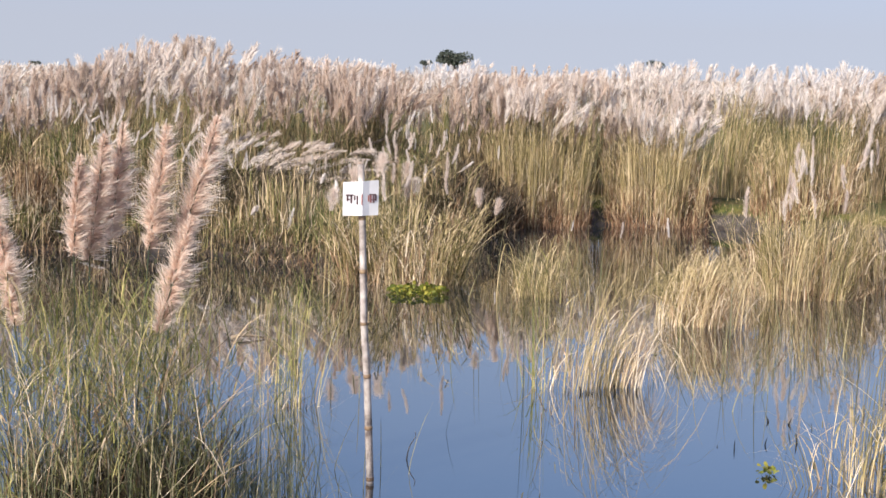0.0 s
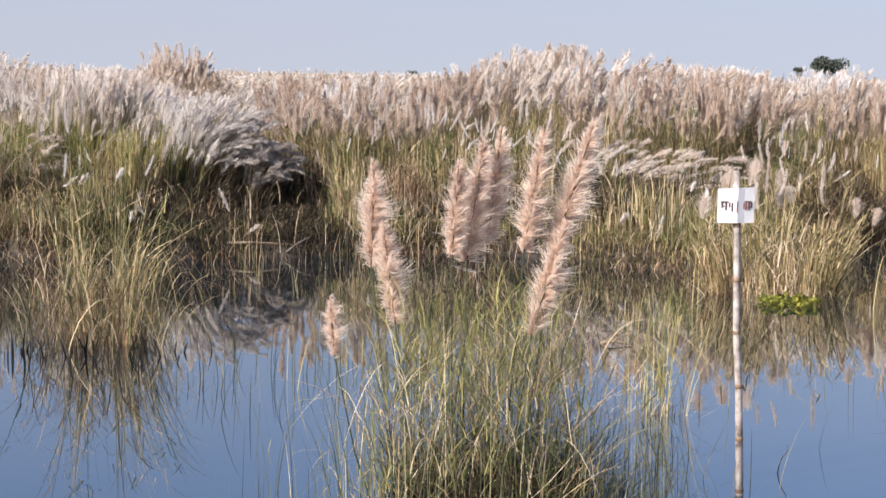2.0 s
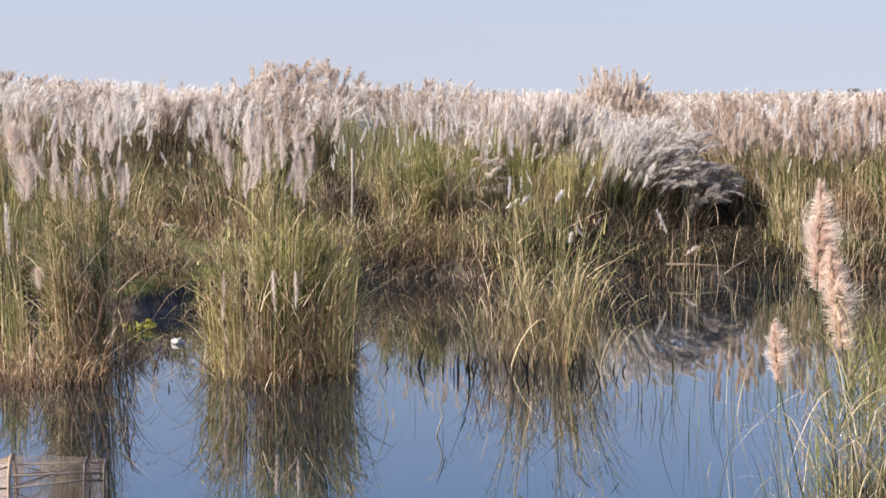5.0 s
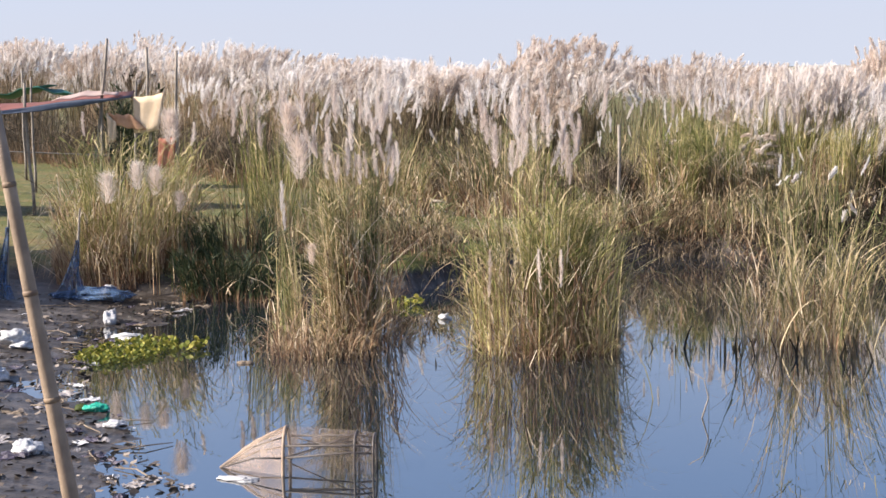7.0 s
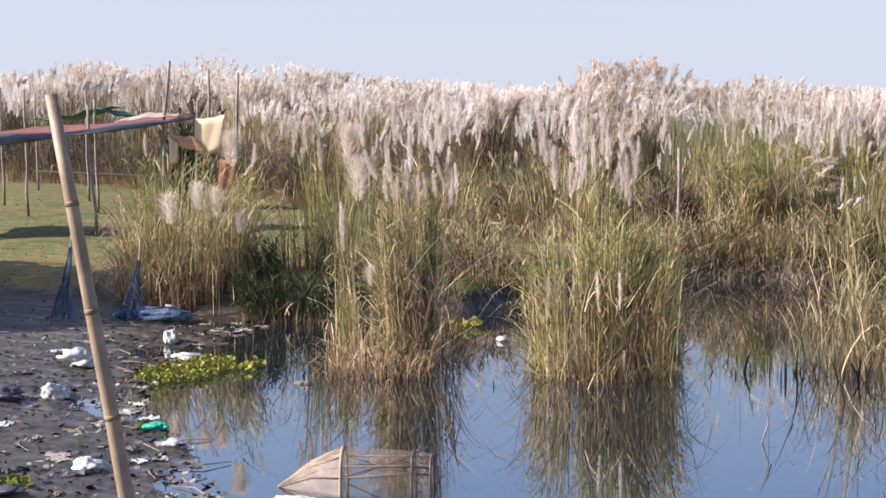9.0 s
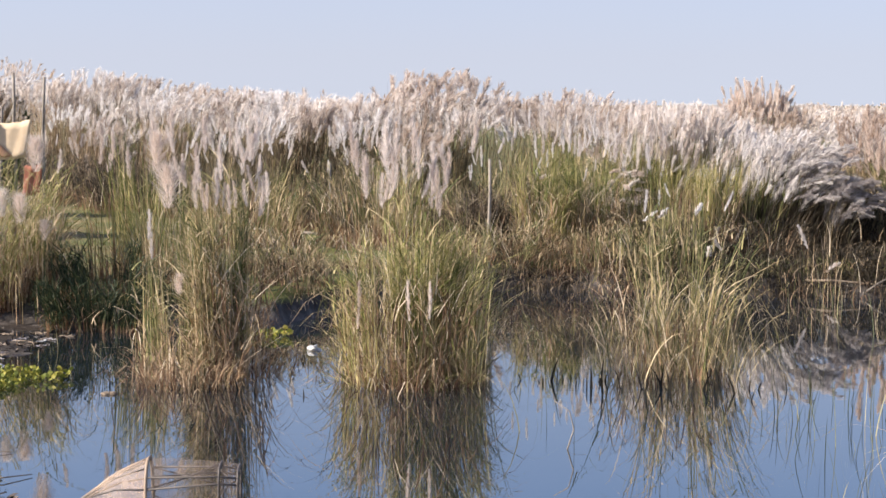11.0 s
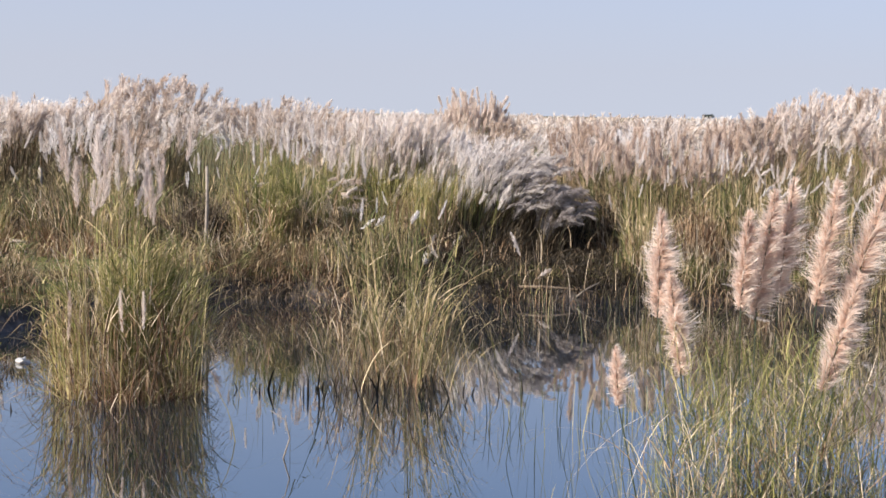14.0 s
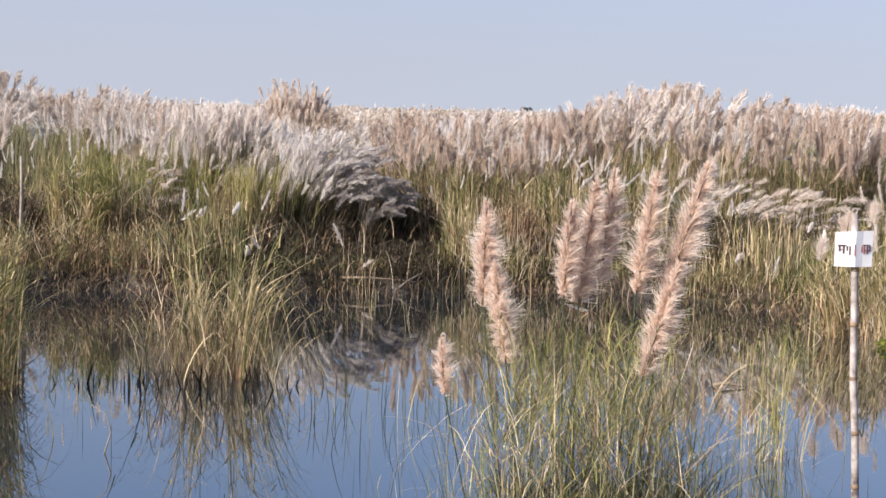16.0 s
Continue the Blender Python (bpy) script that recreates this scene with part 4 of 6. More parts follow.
# Near-black stands painted as the shadow below the bowed clump.
tussock("dark brown thicket standing for the shade under the wind-blown plumes", 0.7, 29.9, 1.3, 1.5, 900, 2600, 60, 0, mat=LEAF_BROWN_SHADE, tone=0.12, lean=0.25, plume_size=0.25, wide=1.25, dead=0.1)
tussock("tangled brush on the far bank, its shade painted dark", -0.6, 27.4, 0.9, 0.8, 160, 700, 120, 0, mat=LEAF_BROWN_SHADE, tone=0.15, lean=0.35, plume_size=0.25, wide=1.3, dead=0.2)
# Dark brush whose colour carries the shade between the far-bank clumps.
tussock("tangled brush on the far bank, its shade painted dark", 4.9, 28.4, 1.2, 1.2, 240, 1300, 400, 5, mat=LEAF_BROWN_SHADE, tone=0.5, lean=0.35, plume_size=0.3, wide=1.5)
tussock("tangled brush on the far bank, its shade painted dark", 7.9, 26.2, 1.0, 0.85, 260, 1300, 400, 3, mat=LEAF_OLIVE, tone=0.4, lean=0.35, plume_size=0.25, wide=1.5)
tussock("tangled brush on the far bank, its shade painted dark", 10.8, 29.2, 1.0, 1.7, 260, 1500, 300, 5, mat=LEAF_BROWN_SHADE, tone=0.5, lean=0.3, plume_size=0.35, wide=1.3)
tussock("tan reedy clump on the far bank", -4.0, 28.8, 0.7, 2.0, 300, 500, 300, 6, tone=0.62, plume_size=0.4)
tussock("tan reedy clump on the far bank", -2.9, 26.6, 0.45, 1.2, 200, 260, 160, 0, mat=LEAF_OLIVE, tone=0.5)
tussock("olive brush under the plumes, shade in its colour", -9.9, 31.5, 1.2, 1.7, 240, 1300, 200, 6, mat=LEAF_OLIVE, tone=0.35, lean=0.3, plume_size=0.4, wide=1.4)
tussock("brown grass clump on the far bank", 3.4, 29.8, 1.3, 1.6, 380, 800, 500, 14, tone=0.6, plume_size=0.45, wide=1.4)
tussock("tall tan grass clump on the far bank", 6.0, 30.4, 1.3, 2.5, 650, 900, 600, 40, tone=0.42, plume_size=0.6, plume_set=PLUME_C, bow=0.12, wide=1.2)
tussock("dark tangled grass on the far bank", 10.9, 26.9, 1.0, 1.2, 380, 800, 600, 14, mat=LEAF_OLIVE, tone=0.3, lean=0.3, plume_size=0.34, plume_set=PLUME_E)
slim = tussock("small upright straw and olive tussock in open water", 4.05, 13.2, 0.26, 2.1, 46, 150, 40, 0, mat=LEAF_FRESH, tone=0.42, lean=0.15, skirt_h=0.4, dead=0.5, thin=0.5, wide=1.2)
arching(slim, "bowed_leaves", "straw leaves bowed over", LEAF_FRESH, 30, 0.15, 0.12, (0.6, 1.25), (0.3, 0.9), 0.2, 0.8, 0.58, 0.55)
tussock("green and straw clump standing in shallow water", 8.05, 20.9, 0.90, 2.2, 560, 1500, 600, 6, mat=LEAF_GOLD, tone=0.36, wide=1.1, plume_size=0.34, plume_set=PLUME_E, lean=0.28, fall=0.6, peak=1.0)
mound = tussock("bowed golden straw mound in the water", 10.3, 16.3, 0.40, 1.45, 80, 240, 240, 1, mat=LEAF_GOLD, tone=0.5, lean=0.3, skirt_h=0.5, dead=0.6, thin=0.7, plume_size=0.25)
arching(mound, "bowed_leaves", "golden leaves bowed over to one side", LEAF_GOLD, 380, 0.20, 0.22, (0.40, 1.02), (0.25, 0.85), 0.0, 0.7, 0.66, 0.8)
arching(mound, "straw_leaves", "pale dry leaves hanging to the water", LEAF_STRAW, 420, 0.20, 0.22, (0.25, 0.72), (0.30, 0.85), -0.1, 0.7, 0.72)
arching(mound, "bowed_leaves", "golden leaves bowed over to the other side", LEAF_GOLD, 60, 0.2, 0.2, (0.4, 0.9), (0.3, 1.0), 3.0, 0.6, 0.6)
bent = tussock("bent straw tussock with tall reeds in open water", 7.12, 13.08, 0.20, 1.85, 40, 80, 40, 1, mat=LEAF_GOLD, tone=0.42, lean=0.16, skirt_h=0.5, dead=0.6, plume_size=0.16, thin=0.55, wide=1.3)
arching(bent, "bowed_leaves", "olive leaves bowed over", LEAF_GOLD, 80, 0.20, 0.10, (0.55, 1.25), (0.25, 1.2), 0.0, 0.55, 0.50, 0.62)
arching(bent, "straw_leaves", "pale straw bowed down to the water", LEAF_STRAW, 120, 0.12, 0.10, (0.30, 0.75), (0.25, 0.70), -0.1, 0.45, 0.78, 0.7, 0.36)
arching(bent, "pale_stems", "a few pale thick bent stems", LEAF_STRAW, 7, 0.15, 0.08, (0.6, 1.0), (0.5, 1.1), 0.0, 0.3, 0.95, 1.7)
green = tussock("low green and straw tussock in open water", 9.42, 19.0, 0.42, 1.25, 150, 420, 160, 1, mat=LEAF_GOLD, tone=0.42, lean=0.3, skirt_h=0.5, dead=0.4, thin=0.6, plume_size=0.2)
arching(green, "bowed_leaves", "olive leaves bowed over", LEAF_GOLD, 80, 0.25, 0.2, (0.35, 0.9), (0.3, 0.9), 0.2, 0.9, 0.55)
tussock("thin upright green reeds beside the straw tussock", 6.65, 13.2, 0.12, 1.95, 26, 40, 20, 0, mat=LEAF_FRESH, tone=0.4, lean=0.12, thin=0.6)
tussock("yellow-green clump with red-brown foot by the far shore", 14.0, 28.3, 0.9, 2.2, 800, 900, 900, 40, mat=LEAF_GOLD, tone=0.45, lean=0.08, plume_size=0.5, fall=0.8, peak=1.12, plume_set=PLUME_C, wide=1.15, thin=0.75, skirt_h=0.2, dead=0.4)
tussock("yellow-green clump with red-brown foot by the far shore", 16.4, 27.7, 0.95, 2.2, 700, 900, 900, 40, mat=LEAF_GOLD, tone=0.5, lean=0.12, plume_size=0.5, fall=0.8, peak=1.12, plume_set=PLUME_C, wide=1.15, thin=0.75, skirt_h=0.3, dead=0.4)
tussock("yellow-green clump with red-brown foot by the far shore", 19.0, 26.2, 0.95, 2.2, 600, 900, 700, 34, mat=LEAF_GOLD, tone=0.5, lean=0.14, plume_size=0.5, fall=0.8, peak=1.1, plume_set=PLUME_A, wide=1.2)
tussock("tall yellow-green clump standing in shallow water", 13.2, 18.3, 0.80, 2.35, 620, 700, 600, 14, mat=LEAF_GOLD, tone=0.40, lean=0.12, wide=1.2, plume_size=0.40, fall=0.6, peak=1.0, plume_set=PLUME_E, thin=0.7)
tussock("tall yellow-green clump standing in shallow water", 15.2, 18.4, 0.9, 2.45, 700, 800, 600, 14, mat=LEAF_GOLD, tone=0.5, lean=0.12, wide=1.2, plume_size=0.40, fall=0.6, peak=1.0, plume_set=PLUME_E, thin=0.7)
tussock("upright tan reed clump in open water", 7.2, 9.1, 0.34, 1.65, 150, 150, 70, 0, tone=0.42, mat=LEAF_GOLD, lean=0.22, skirt_h=0.5, dead=0.55, thin=0.6)
tussock("rounded tall clump with cream plumes above the field", -0.55, 45, 0.80, 2.75, 900, 700, 30, 240, mat=LEAF_FRESH, tone=0.42, lean=0.15, plume_size=0.46, plume_set=PLUME_L, fall=0.80, peak=1.08, dome=0.24)


# Thickets coloured dark for the shaded hollows between clumps and under the plumes.
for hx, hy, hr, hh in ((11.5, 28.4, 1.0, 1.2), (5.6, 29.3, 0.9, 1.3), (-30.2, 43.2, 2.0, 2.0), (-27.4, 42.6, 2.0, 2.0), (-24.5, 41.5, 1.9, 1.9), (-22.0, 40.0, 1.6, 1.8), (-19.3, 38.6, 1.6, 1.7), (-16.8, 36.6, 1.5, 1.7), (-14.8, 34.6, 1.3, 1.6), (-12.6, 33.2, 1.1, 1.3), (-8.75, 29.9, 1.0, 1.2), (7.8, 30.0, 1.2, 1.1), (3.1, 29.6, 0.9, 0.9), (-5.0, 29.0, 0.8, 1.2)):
    tussock("dark brown thicket on the far bank with shade painted in", hx, hy, hr, hh, 480, 1500, 60, 2, mat=LEAF_BROWN_SHADE, tone=0.52, lean=0.25, plume_size=0.28, wide=1.25, dead=0.2)
for cx, cy, cr, ch, tint_leaf, ct in ((-1.7, 28.6, 0.5, 1.75, LEAF_FRESH, 0.4), (-1.15, 28.1, 0.5, 1.8, LEAF_FRESH, 0.5), (-4.2, 27.6, 0.22, 1.3, LEAF_OLIVE, 0.6), (-3.4, 26.8, 0.4, 1.2, LEAF_OLIVE, 0.6), (-1.9, 26.4, 0.4, 0.9, LEAF_OLIVE, 0.4), (2.7, 26.6, 0.35, 1.2, LEAF_GREEN, 0.6), (3.6, 27.4, 0.4, 1.3, LEAF_STRAW, 0.22), (5.2, 26.9, 0.4, 1.3, LEAF_OLIVE, 0.45), (6.3, 27.5, 0.5, 1.3, LEAF_STRAW, 0.22), (8.9, 25.6, 0.4, 0.8, LEAF_GREEN, 0.6), (11.6, 27.4, 0.5, 1.4, LEAF_GREEN, 0.65)):
    tussock("narrow upright grass clump on the far bank", cx, cy, cr, ch * 1.1, int(420 * cr), int(600 * cr), int(500 * cr), 2, mat=tint_leaf, tone=ct, lean=0.12, plume_size=0.26, skirt_h=0.4, dead=0.4)


def rush_parts(root, x, y):
    """A loose stand of thin rushes: blue-green stems, a brown and straw tangle in the middle, long leaves that arch across."""
    def spot(n, r):
        a, d = rng.uniform(0, 2 * math.pi, n), r * np.sqrt(rng.uniform(0, 1, n))
        return np.stack([1.25 * d * np.cos(a), 0.9 * d * np.sin(a), np.full(n, 0.36)], -1), a

    def add(name, label, mat, *pieces):
        v = joined(pieces)
        part(name, mesh_of(name, *v[:3], mat, v[3]), root, label)["kind"] = "stuff"

    n = 330
    b, a = spot(n, 0.80)
    b[:, 2] = 0.2
    far = np.hypot(b[:, 0], b[:, 1])
    stems = blades(b, (2.25 - 0.65 * far) * rng.uniform(0.42, 1.0, n), a + rng.normal(0, 0.9, n), np.abs(rng.normal(0.10, 0.14, n)), rng.uniform(0, 0.12, n), rng.uniform(0.0045, 0.0095, n), np.clip(rng.normal(0.32, 0.30, n), 0, 1), 5, 0.18)
    n = 520
    b, a = spot(n, 0.72)
    b[:, 2] += rng.uniform(0.0, 1.25, n)
    leaf = blades(b, rng.uniform(0.2, 0.6, n), rng.uniform(0, 6.28, n), rng.uniform(0.3, 1.4, n), rng.uniform(0.2, 1.2, n), rng.uniform(0.004, 0.008, n), np.clip(rng.normal(0.50, 0.26, n), 0, 1), 6, 0.1, 0.4)
    add("rush_leaves", "thin blue-green rush stems", LEAF_BLUE, stems, leaf)
    n = 1100
    b, a = spot(n, 0.66)
    b[:, 0] += 0.10
    b[:, 2] += 1.15 * rng.uniform(0, 1, n) ** 1.3
    tangle = blades(b, rng.uniform(0.14, 0.60, n), rng.uniform(0, 6.28, n), rng.uniform(0.1, 1.4, n), rng.uniform(-0.1, 1.0, n), rng.uniform(0.005, 0.010, n), np.clip(rng.normal(0.34, 0.30, n), 0, 1), 6, 0.1, 0.8)
    n = 420
    b, a = spot(n, 0.55)
    b[:, 2] += rng.uniform(0.6, 1.5, n)
    upper = blades(b, rng.uniform(0.3, 0.75, n), rng.uniform(0, 6.28, n), rng.uniform(0.3, 1.0, n), rng.uniform(0.3, 1.2, n), rng.uniform(0.004, 0.008, n), np.clip(rng.normal(0.45, 0.26, n), 0, 1), 7, 0.1, 0.3)
    tangle = joined([tangle, upper])
    add("olive_leaves", "olive and yellowish leaves arching through the stems", LEAF_FRESH, tangle)
    n = 520
    b, a = spot(n, 0.64)
    b[:, 0] += 0.14
    b[:, 2] += 0.95 * rng.uniform(0, 1, n) ** 1.2
    dry = blades(b, rng.uniform(0.14, 0.60, n), rng.uniform(0, 6.28, n), rng.uniform(0.1, 1.6, n), rng.uniform(-0.2, 0.9, n), rng.uniform(0.005, 0.010, n), np.clip(rng.normal(0.58, 0.28, n), 0, 1), 6, 0.0, 1.1)
    n = 90
    b, a = spot(n, 0.7)
    b[:, 2] += rng.uniform(0.1, 1.1, n)
    arch = blades(b, rng.uniform(0.6, 1.1, n), rng.uniform(0, 6.28, n), rng.uniform(0.5, 1.1, n), rng.uniform(0.5, 1.3, n), rng.uniform(0.006, 0.010, n), np.clip(rng.normal(0.76, 0.18, n), 0, 1), 9, 0.0, 0.3)
    add("dry_leaves", "dry bent straw-coloured leaves", LEAF_STRAW, dry, arch)
    # Brown dead leaves, coloured dark so that they also paint the shaded gaps.
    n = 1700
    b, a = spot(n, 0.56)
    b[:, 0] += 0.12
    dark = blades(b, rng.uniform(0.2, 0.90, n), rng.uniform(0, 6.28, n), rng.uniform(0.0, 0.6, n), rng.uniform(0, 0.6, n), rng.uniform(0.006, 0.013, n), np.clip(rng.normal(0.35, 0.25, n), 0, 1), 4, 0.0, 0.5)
    add("shade_brown_leaves", "dark brown leaves with the middle's shade in their colour", LEAF_BROWN_SHADE, dark)
    n = 420
    b = np.stack([rng.normal(0.98, 0.24, n), rng.normal(0.05, 0.3, n), np.full(n, 0.30)], -1)
    side_reeds = blades(b, rng.uniform(0.25, 0.85, n), rng.uniform(0, 6.28, n), rng.uniform(0, 0.9, n), rng.uniform(0, 0.6, n), rng.uniform(0.0035, 0.0065, n), np.clip(rng.normal(0.36, 0.26, n), 0, 1), 6, 0.1, 0.35)
    add("side_reeds", "thin blue-green reeds beside the clump", LEAF_BLUE, side_reeds)
    # single reeds round it in the water
    n = 210
    a, d = rng.uniform(0, 6.28, n), rng.uniform(0.6, 1.45, n)
    b = np.stack([1.1 * d * np.cos(a), 0.75 * d * np.sin(a), np.full(n, 0.30)], -1)
    lone = blades(b, rng.uniform(0.35, 1.15, n), rng.uniform(0, 6.28, n), rng.uniform(0, 0.35, n), rng.uniform(0, 0.15, n), rng.uniform(0.004, 0.007, n), np.clip(rng.normal(0.30, 0.2, n), 0, 1), 5)
    add("outer_reeds", "single thin reeds at the edge", LEAF_BLUE, lone)


def hero_tussock():
    """The blue-green clump in open water with its big pinkish plumes."""
    x, y = 1.85, 10.15
    z = gz(x, y)
    root = tagged(new("grass_clump"), "blue-green reed clump with large pinkish plumes standing in open water", "grass clump", group="grass clumps in the pond")
    root.location = (x, y, z)
    rush_parts(root, x, y)
    # foot and head of each plume, and its depth
    for x0, z0, x1, z1, yy in ((1.16, 1.70, 1.17, 2.40, 10.25), (1.31, 1.34, 1.22, 2.00, 10.15), (0.91, 1.10, 0.88, 1.49, 10.2), (1.68, 1.78, 1.72, 2.42, 10.1), (1.80, 1.74, 1.90, 2.55, 10.2), (1.96, 1.86, 2.04, 2.62, 10.3), (2.16, 1.82, 2.28, 2.62, 10.05), (2.20, 1.26, 2.42, 2.02, 9.95), (2.36, 1.80, 2.62, 2.68, 10.05)):
        foot, head = Vector((x0 - x, yy - y, z0 - z)), Vector((x1 - x, yy - y, z1 - z))
        ax = head - foot
        L = ax.length
        k, per = int(120 + 230 * L), 13
        n = k * per
        s = np.repeat(rng.uniform(0, 1, k) ** 0.95, per)
        st = np.array(foot)[None, :] + s[:, None] * np.array(ax)[None, :]
        along = np.array(ax)[None, :] / L
        f = np.repeat(unit(rng.normal(size=(k, 3))), per, 0)
        rad = unit(f - along * np.sum(f * along, -1, keepdims=True))
        thick = (0.055 + 0.150 * L) * (0.35 + 0.65 * np.sin(np.clip(0.14 + 0.78 * s, 0, 1) * math.pi)) * (1 - 0.45 * s ** 3)
        out = np.repeat(rng.uniform(0.30, 1.15, k), per) * rng.uniform(0.45, 1.0, n)
        d = unit(rad + along * np.repeat(rng.uniform(-0.1, 0.9, (k, 1)), per, 0) + np.array([0.30, 0, -0.05]) + 0.22 * rng.normal(size=(n, 3)))
        low = st + rad * (0.22 * out * thick)[:, None] + along * (rng.uniform(-0.02, 0.02, (n, 1)))
        tip = low + d * (thick * out)[:, None] + np.array([0.12, 0, 0.14]) * (thick * out ** 2)[:, None]
        side = unit(np.cross(d, rng.normal(size=(n, 3)))) * rng.uniform(0.0016, 0.0034, (n, 1))
        v = np.stack([low - side, low + side, tip], 1).reshape(-1, 3)
        shade = np.clip(0.42 + 0.34 * out + rng.normal(0, 0.12, n), 0, 1)
        q, t, tn = None, (np.arange(n) * 3)[:, None] + np.array([[0, 1, 2]]), np.stack([shade - 0.08, shade - 0.08, shade + 0.22], 1).clip(0, 1).ravel()
        part("plume", mesh_of("plume", v, q, t, PLUME_PINK, tn), root, "large feathery pinkish plume")
        bm = bmesh.new()
        low = foot - ax * 0.2
        tube(bm, [(low.x * 0.55, low.y * 0.5, 0), (low.x * 0.85, low.y * 0.8, foot.z * 0.55), foot, head], [0.007, 0.006, 0.005, 0.002], 5)
        part("stalk", bm_mesh("stalk", bm, LEAF_BLUE), root)
    return root


hero_tussock()


# ---- sign on its bamboo pole ----
def bamboo(bm_parent, foot, head, r0, r1, step, mat, node_mat, wobble=0.01):
    """A bamboo pole under a thing: culm and raised nodes."""
    f, h = Vector(foot), Vector(head)
    n = max(3, int((h - f).length / step))
    pts = [f.lerp(h, i / n) + Vector((rng.normal(0, wobble), rng.normal(0, wobble), 0)) * (0 < i < n) for i in range(n + 1)]
    rad = [r0 + (r1 - r0) * i / n for i in range(n + 1)]
    bm = bmesh.new()
    tube(bm, pts, rad, 10)
    culm = part("culm", bm_mesh("culm", bm, mat, True), bm_parent)
    for i in range(1, n):
        d = (pts[i + 1] - pts[i - 1]).normalized()
        bm = bmesh.new()
        tube(bm, [pts[i] - d * 0.016, pts[i] - d * 0.005, pts[i] + d * 0.005, pts[i] + d * 0.016], [rad[i] * 1.0, rad[i] * 1.08, rad[i] * 1.08, rad[i] * 1.0], 10)
        part("node", bm_mesh("node", bm, node_mat, True), culm)
    return culm


def sign():
    x, y = 3.815, 10.42
    root = tagged(new("sign"), "white lettered board on a pale bamboo pole in the pond", "sign")
    root.location = (x, y, -0.355)
    bamboo(root, (0.070, 0, 0), (-0.060, 0, 2.70), 0.029, 0.024, 0.34, BAMBOO_PALE, NODE_DARK, 0.006)
    bm = bmesh.new()
    # a sheet folded lightly round the pole
    dy = [-0.012, -0.022, -0.040, -0.022, -0.010]
    xs = [-0.195, -0.12, -0.058, 0.0, 0.075]
    rows = []
    for zz, sl in ((2.335, 0.0), (2.575, 0.012)):
        rows.append([bm.verts.new((xx, d - 0.004, zz + sl * (i / 4))) for i, (xx, d) in enumerate(zip(xs, dy))])
    for i in range(4):
        bm.faces.new((rows[0][i], rows[0][i + 1], rows[1][i + 1], rows[1][i]))
    g = bmesh.ops.extrude_face_region(bm, geom=bm.faces[:])
    bmesh.ops.translate(bm, verts=[e for e in g["geom"] if isinstance(e, bmesh.types.BMVert)], vec=(0, 0.004, 0))
    board = part("board", bm_mesh("board", bm, PAPER), root, "white board lightly folded round the pole")

    def face(xx):
        return float(np.interp(xx, xs, dy)) - 0.0055

    strokes = [(-0.178, -0.090, 2.478, 2.487, PAINT_DARK), (-0.022, 0.052, 2.480, 2.489, PAINT_DARK), (-0.066, -0.058, 2.410, 2.492, PAINT_RED)]
    strokes += [(a, a + 0.012, b, 2.479, PAINT_DARK) for a, b in ((-0.170, 2.440), (-0.142, 2.425), (-0.118, 2.445), (-0.100, 2.415), (0.028, 2.425), (0.046, 2.440))]
    strokes += [(-0.012, -0.002, 2.435, 2.479, PAINT_RED), (0.006, 0.016, 2.425, 2.479, PAINT_RED), (-0.164, -0.146, 2.448, 2.456, PAINT_DARK), (0.010, 0.044, 2.443, 2.450, PAINT_DARK)]
    for x0, x1, z0, z1, m in strokes:
        bm = bmesh.new()
        bmesh.ops.create_cube(bm, size=1, matrix=Matrix.LocRotScale(((x0 + x1) / 2, face((x0 + x1) / 2), (z0 + z1) / 2), None, (x1 - x0, 0.003, z1 - z0)))
        part("lettering_bar", bm_mesh("lettering_bar", bm, m), board)
    return root


sign()


# ---- litter shore: leaning bamboo, trap, poles, tarpaulins ----
def leaning_pole():
    root = tagged(new("bamboo_pole"), "thick leaning bamboo pole planted in the mud", "pole")
    z = gz(-4.60, 7.78)
    root.location = (-4.60, 7.78, z)
    bamboo(root, (0, 0, -0.1), (-0.40, -0.20, 3.04 - z), 0.052, 0.036, 0.55, BAMBOO, NODE_DARK, 0.006)


leaning_pole()


def pole(label, x, y, top, r=0.025, dx=0.0, dy=0.0, mat=BAMBOO_GREY, group="bamboo posts"):
    root = tagged(new("post"), label, "post", group=group)
    z = gz(x, y)
    root.location = (x, y, z)
    bamboo(root, (0, 0, -0.05), (dx, dy, top - z), r, r * 0.75, 0.5, mat, mat, 0.012)


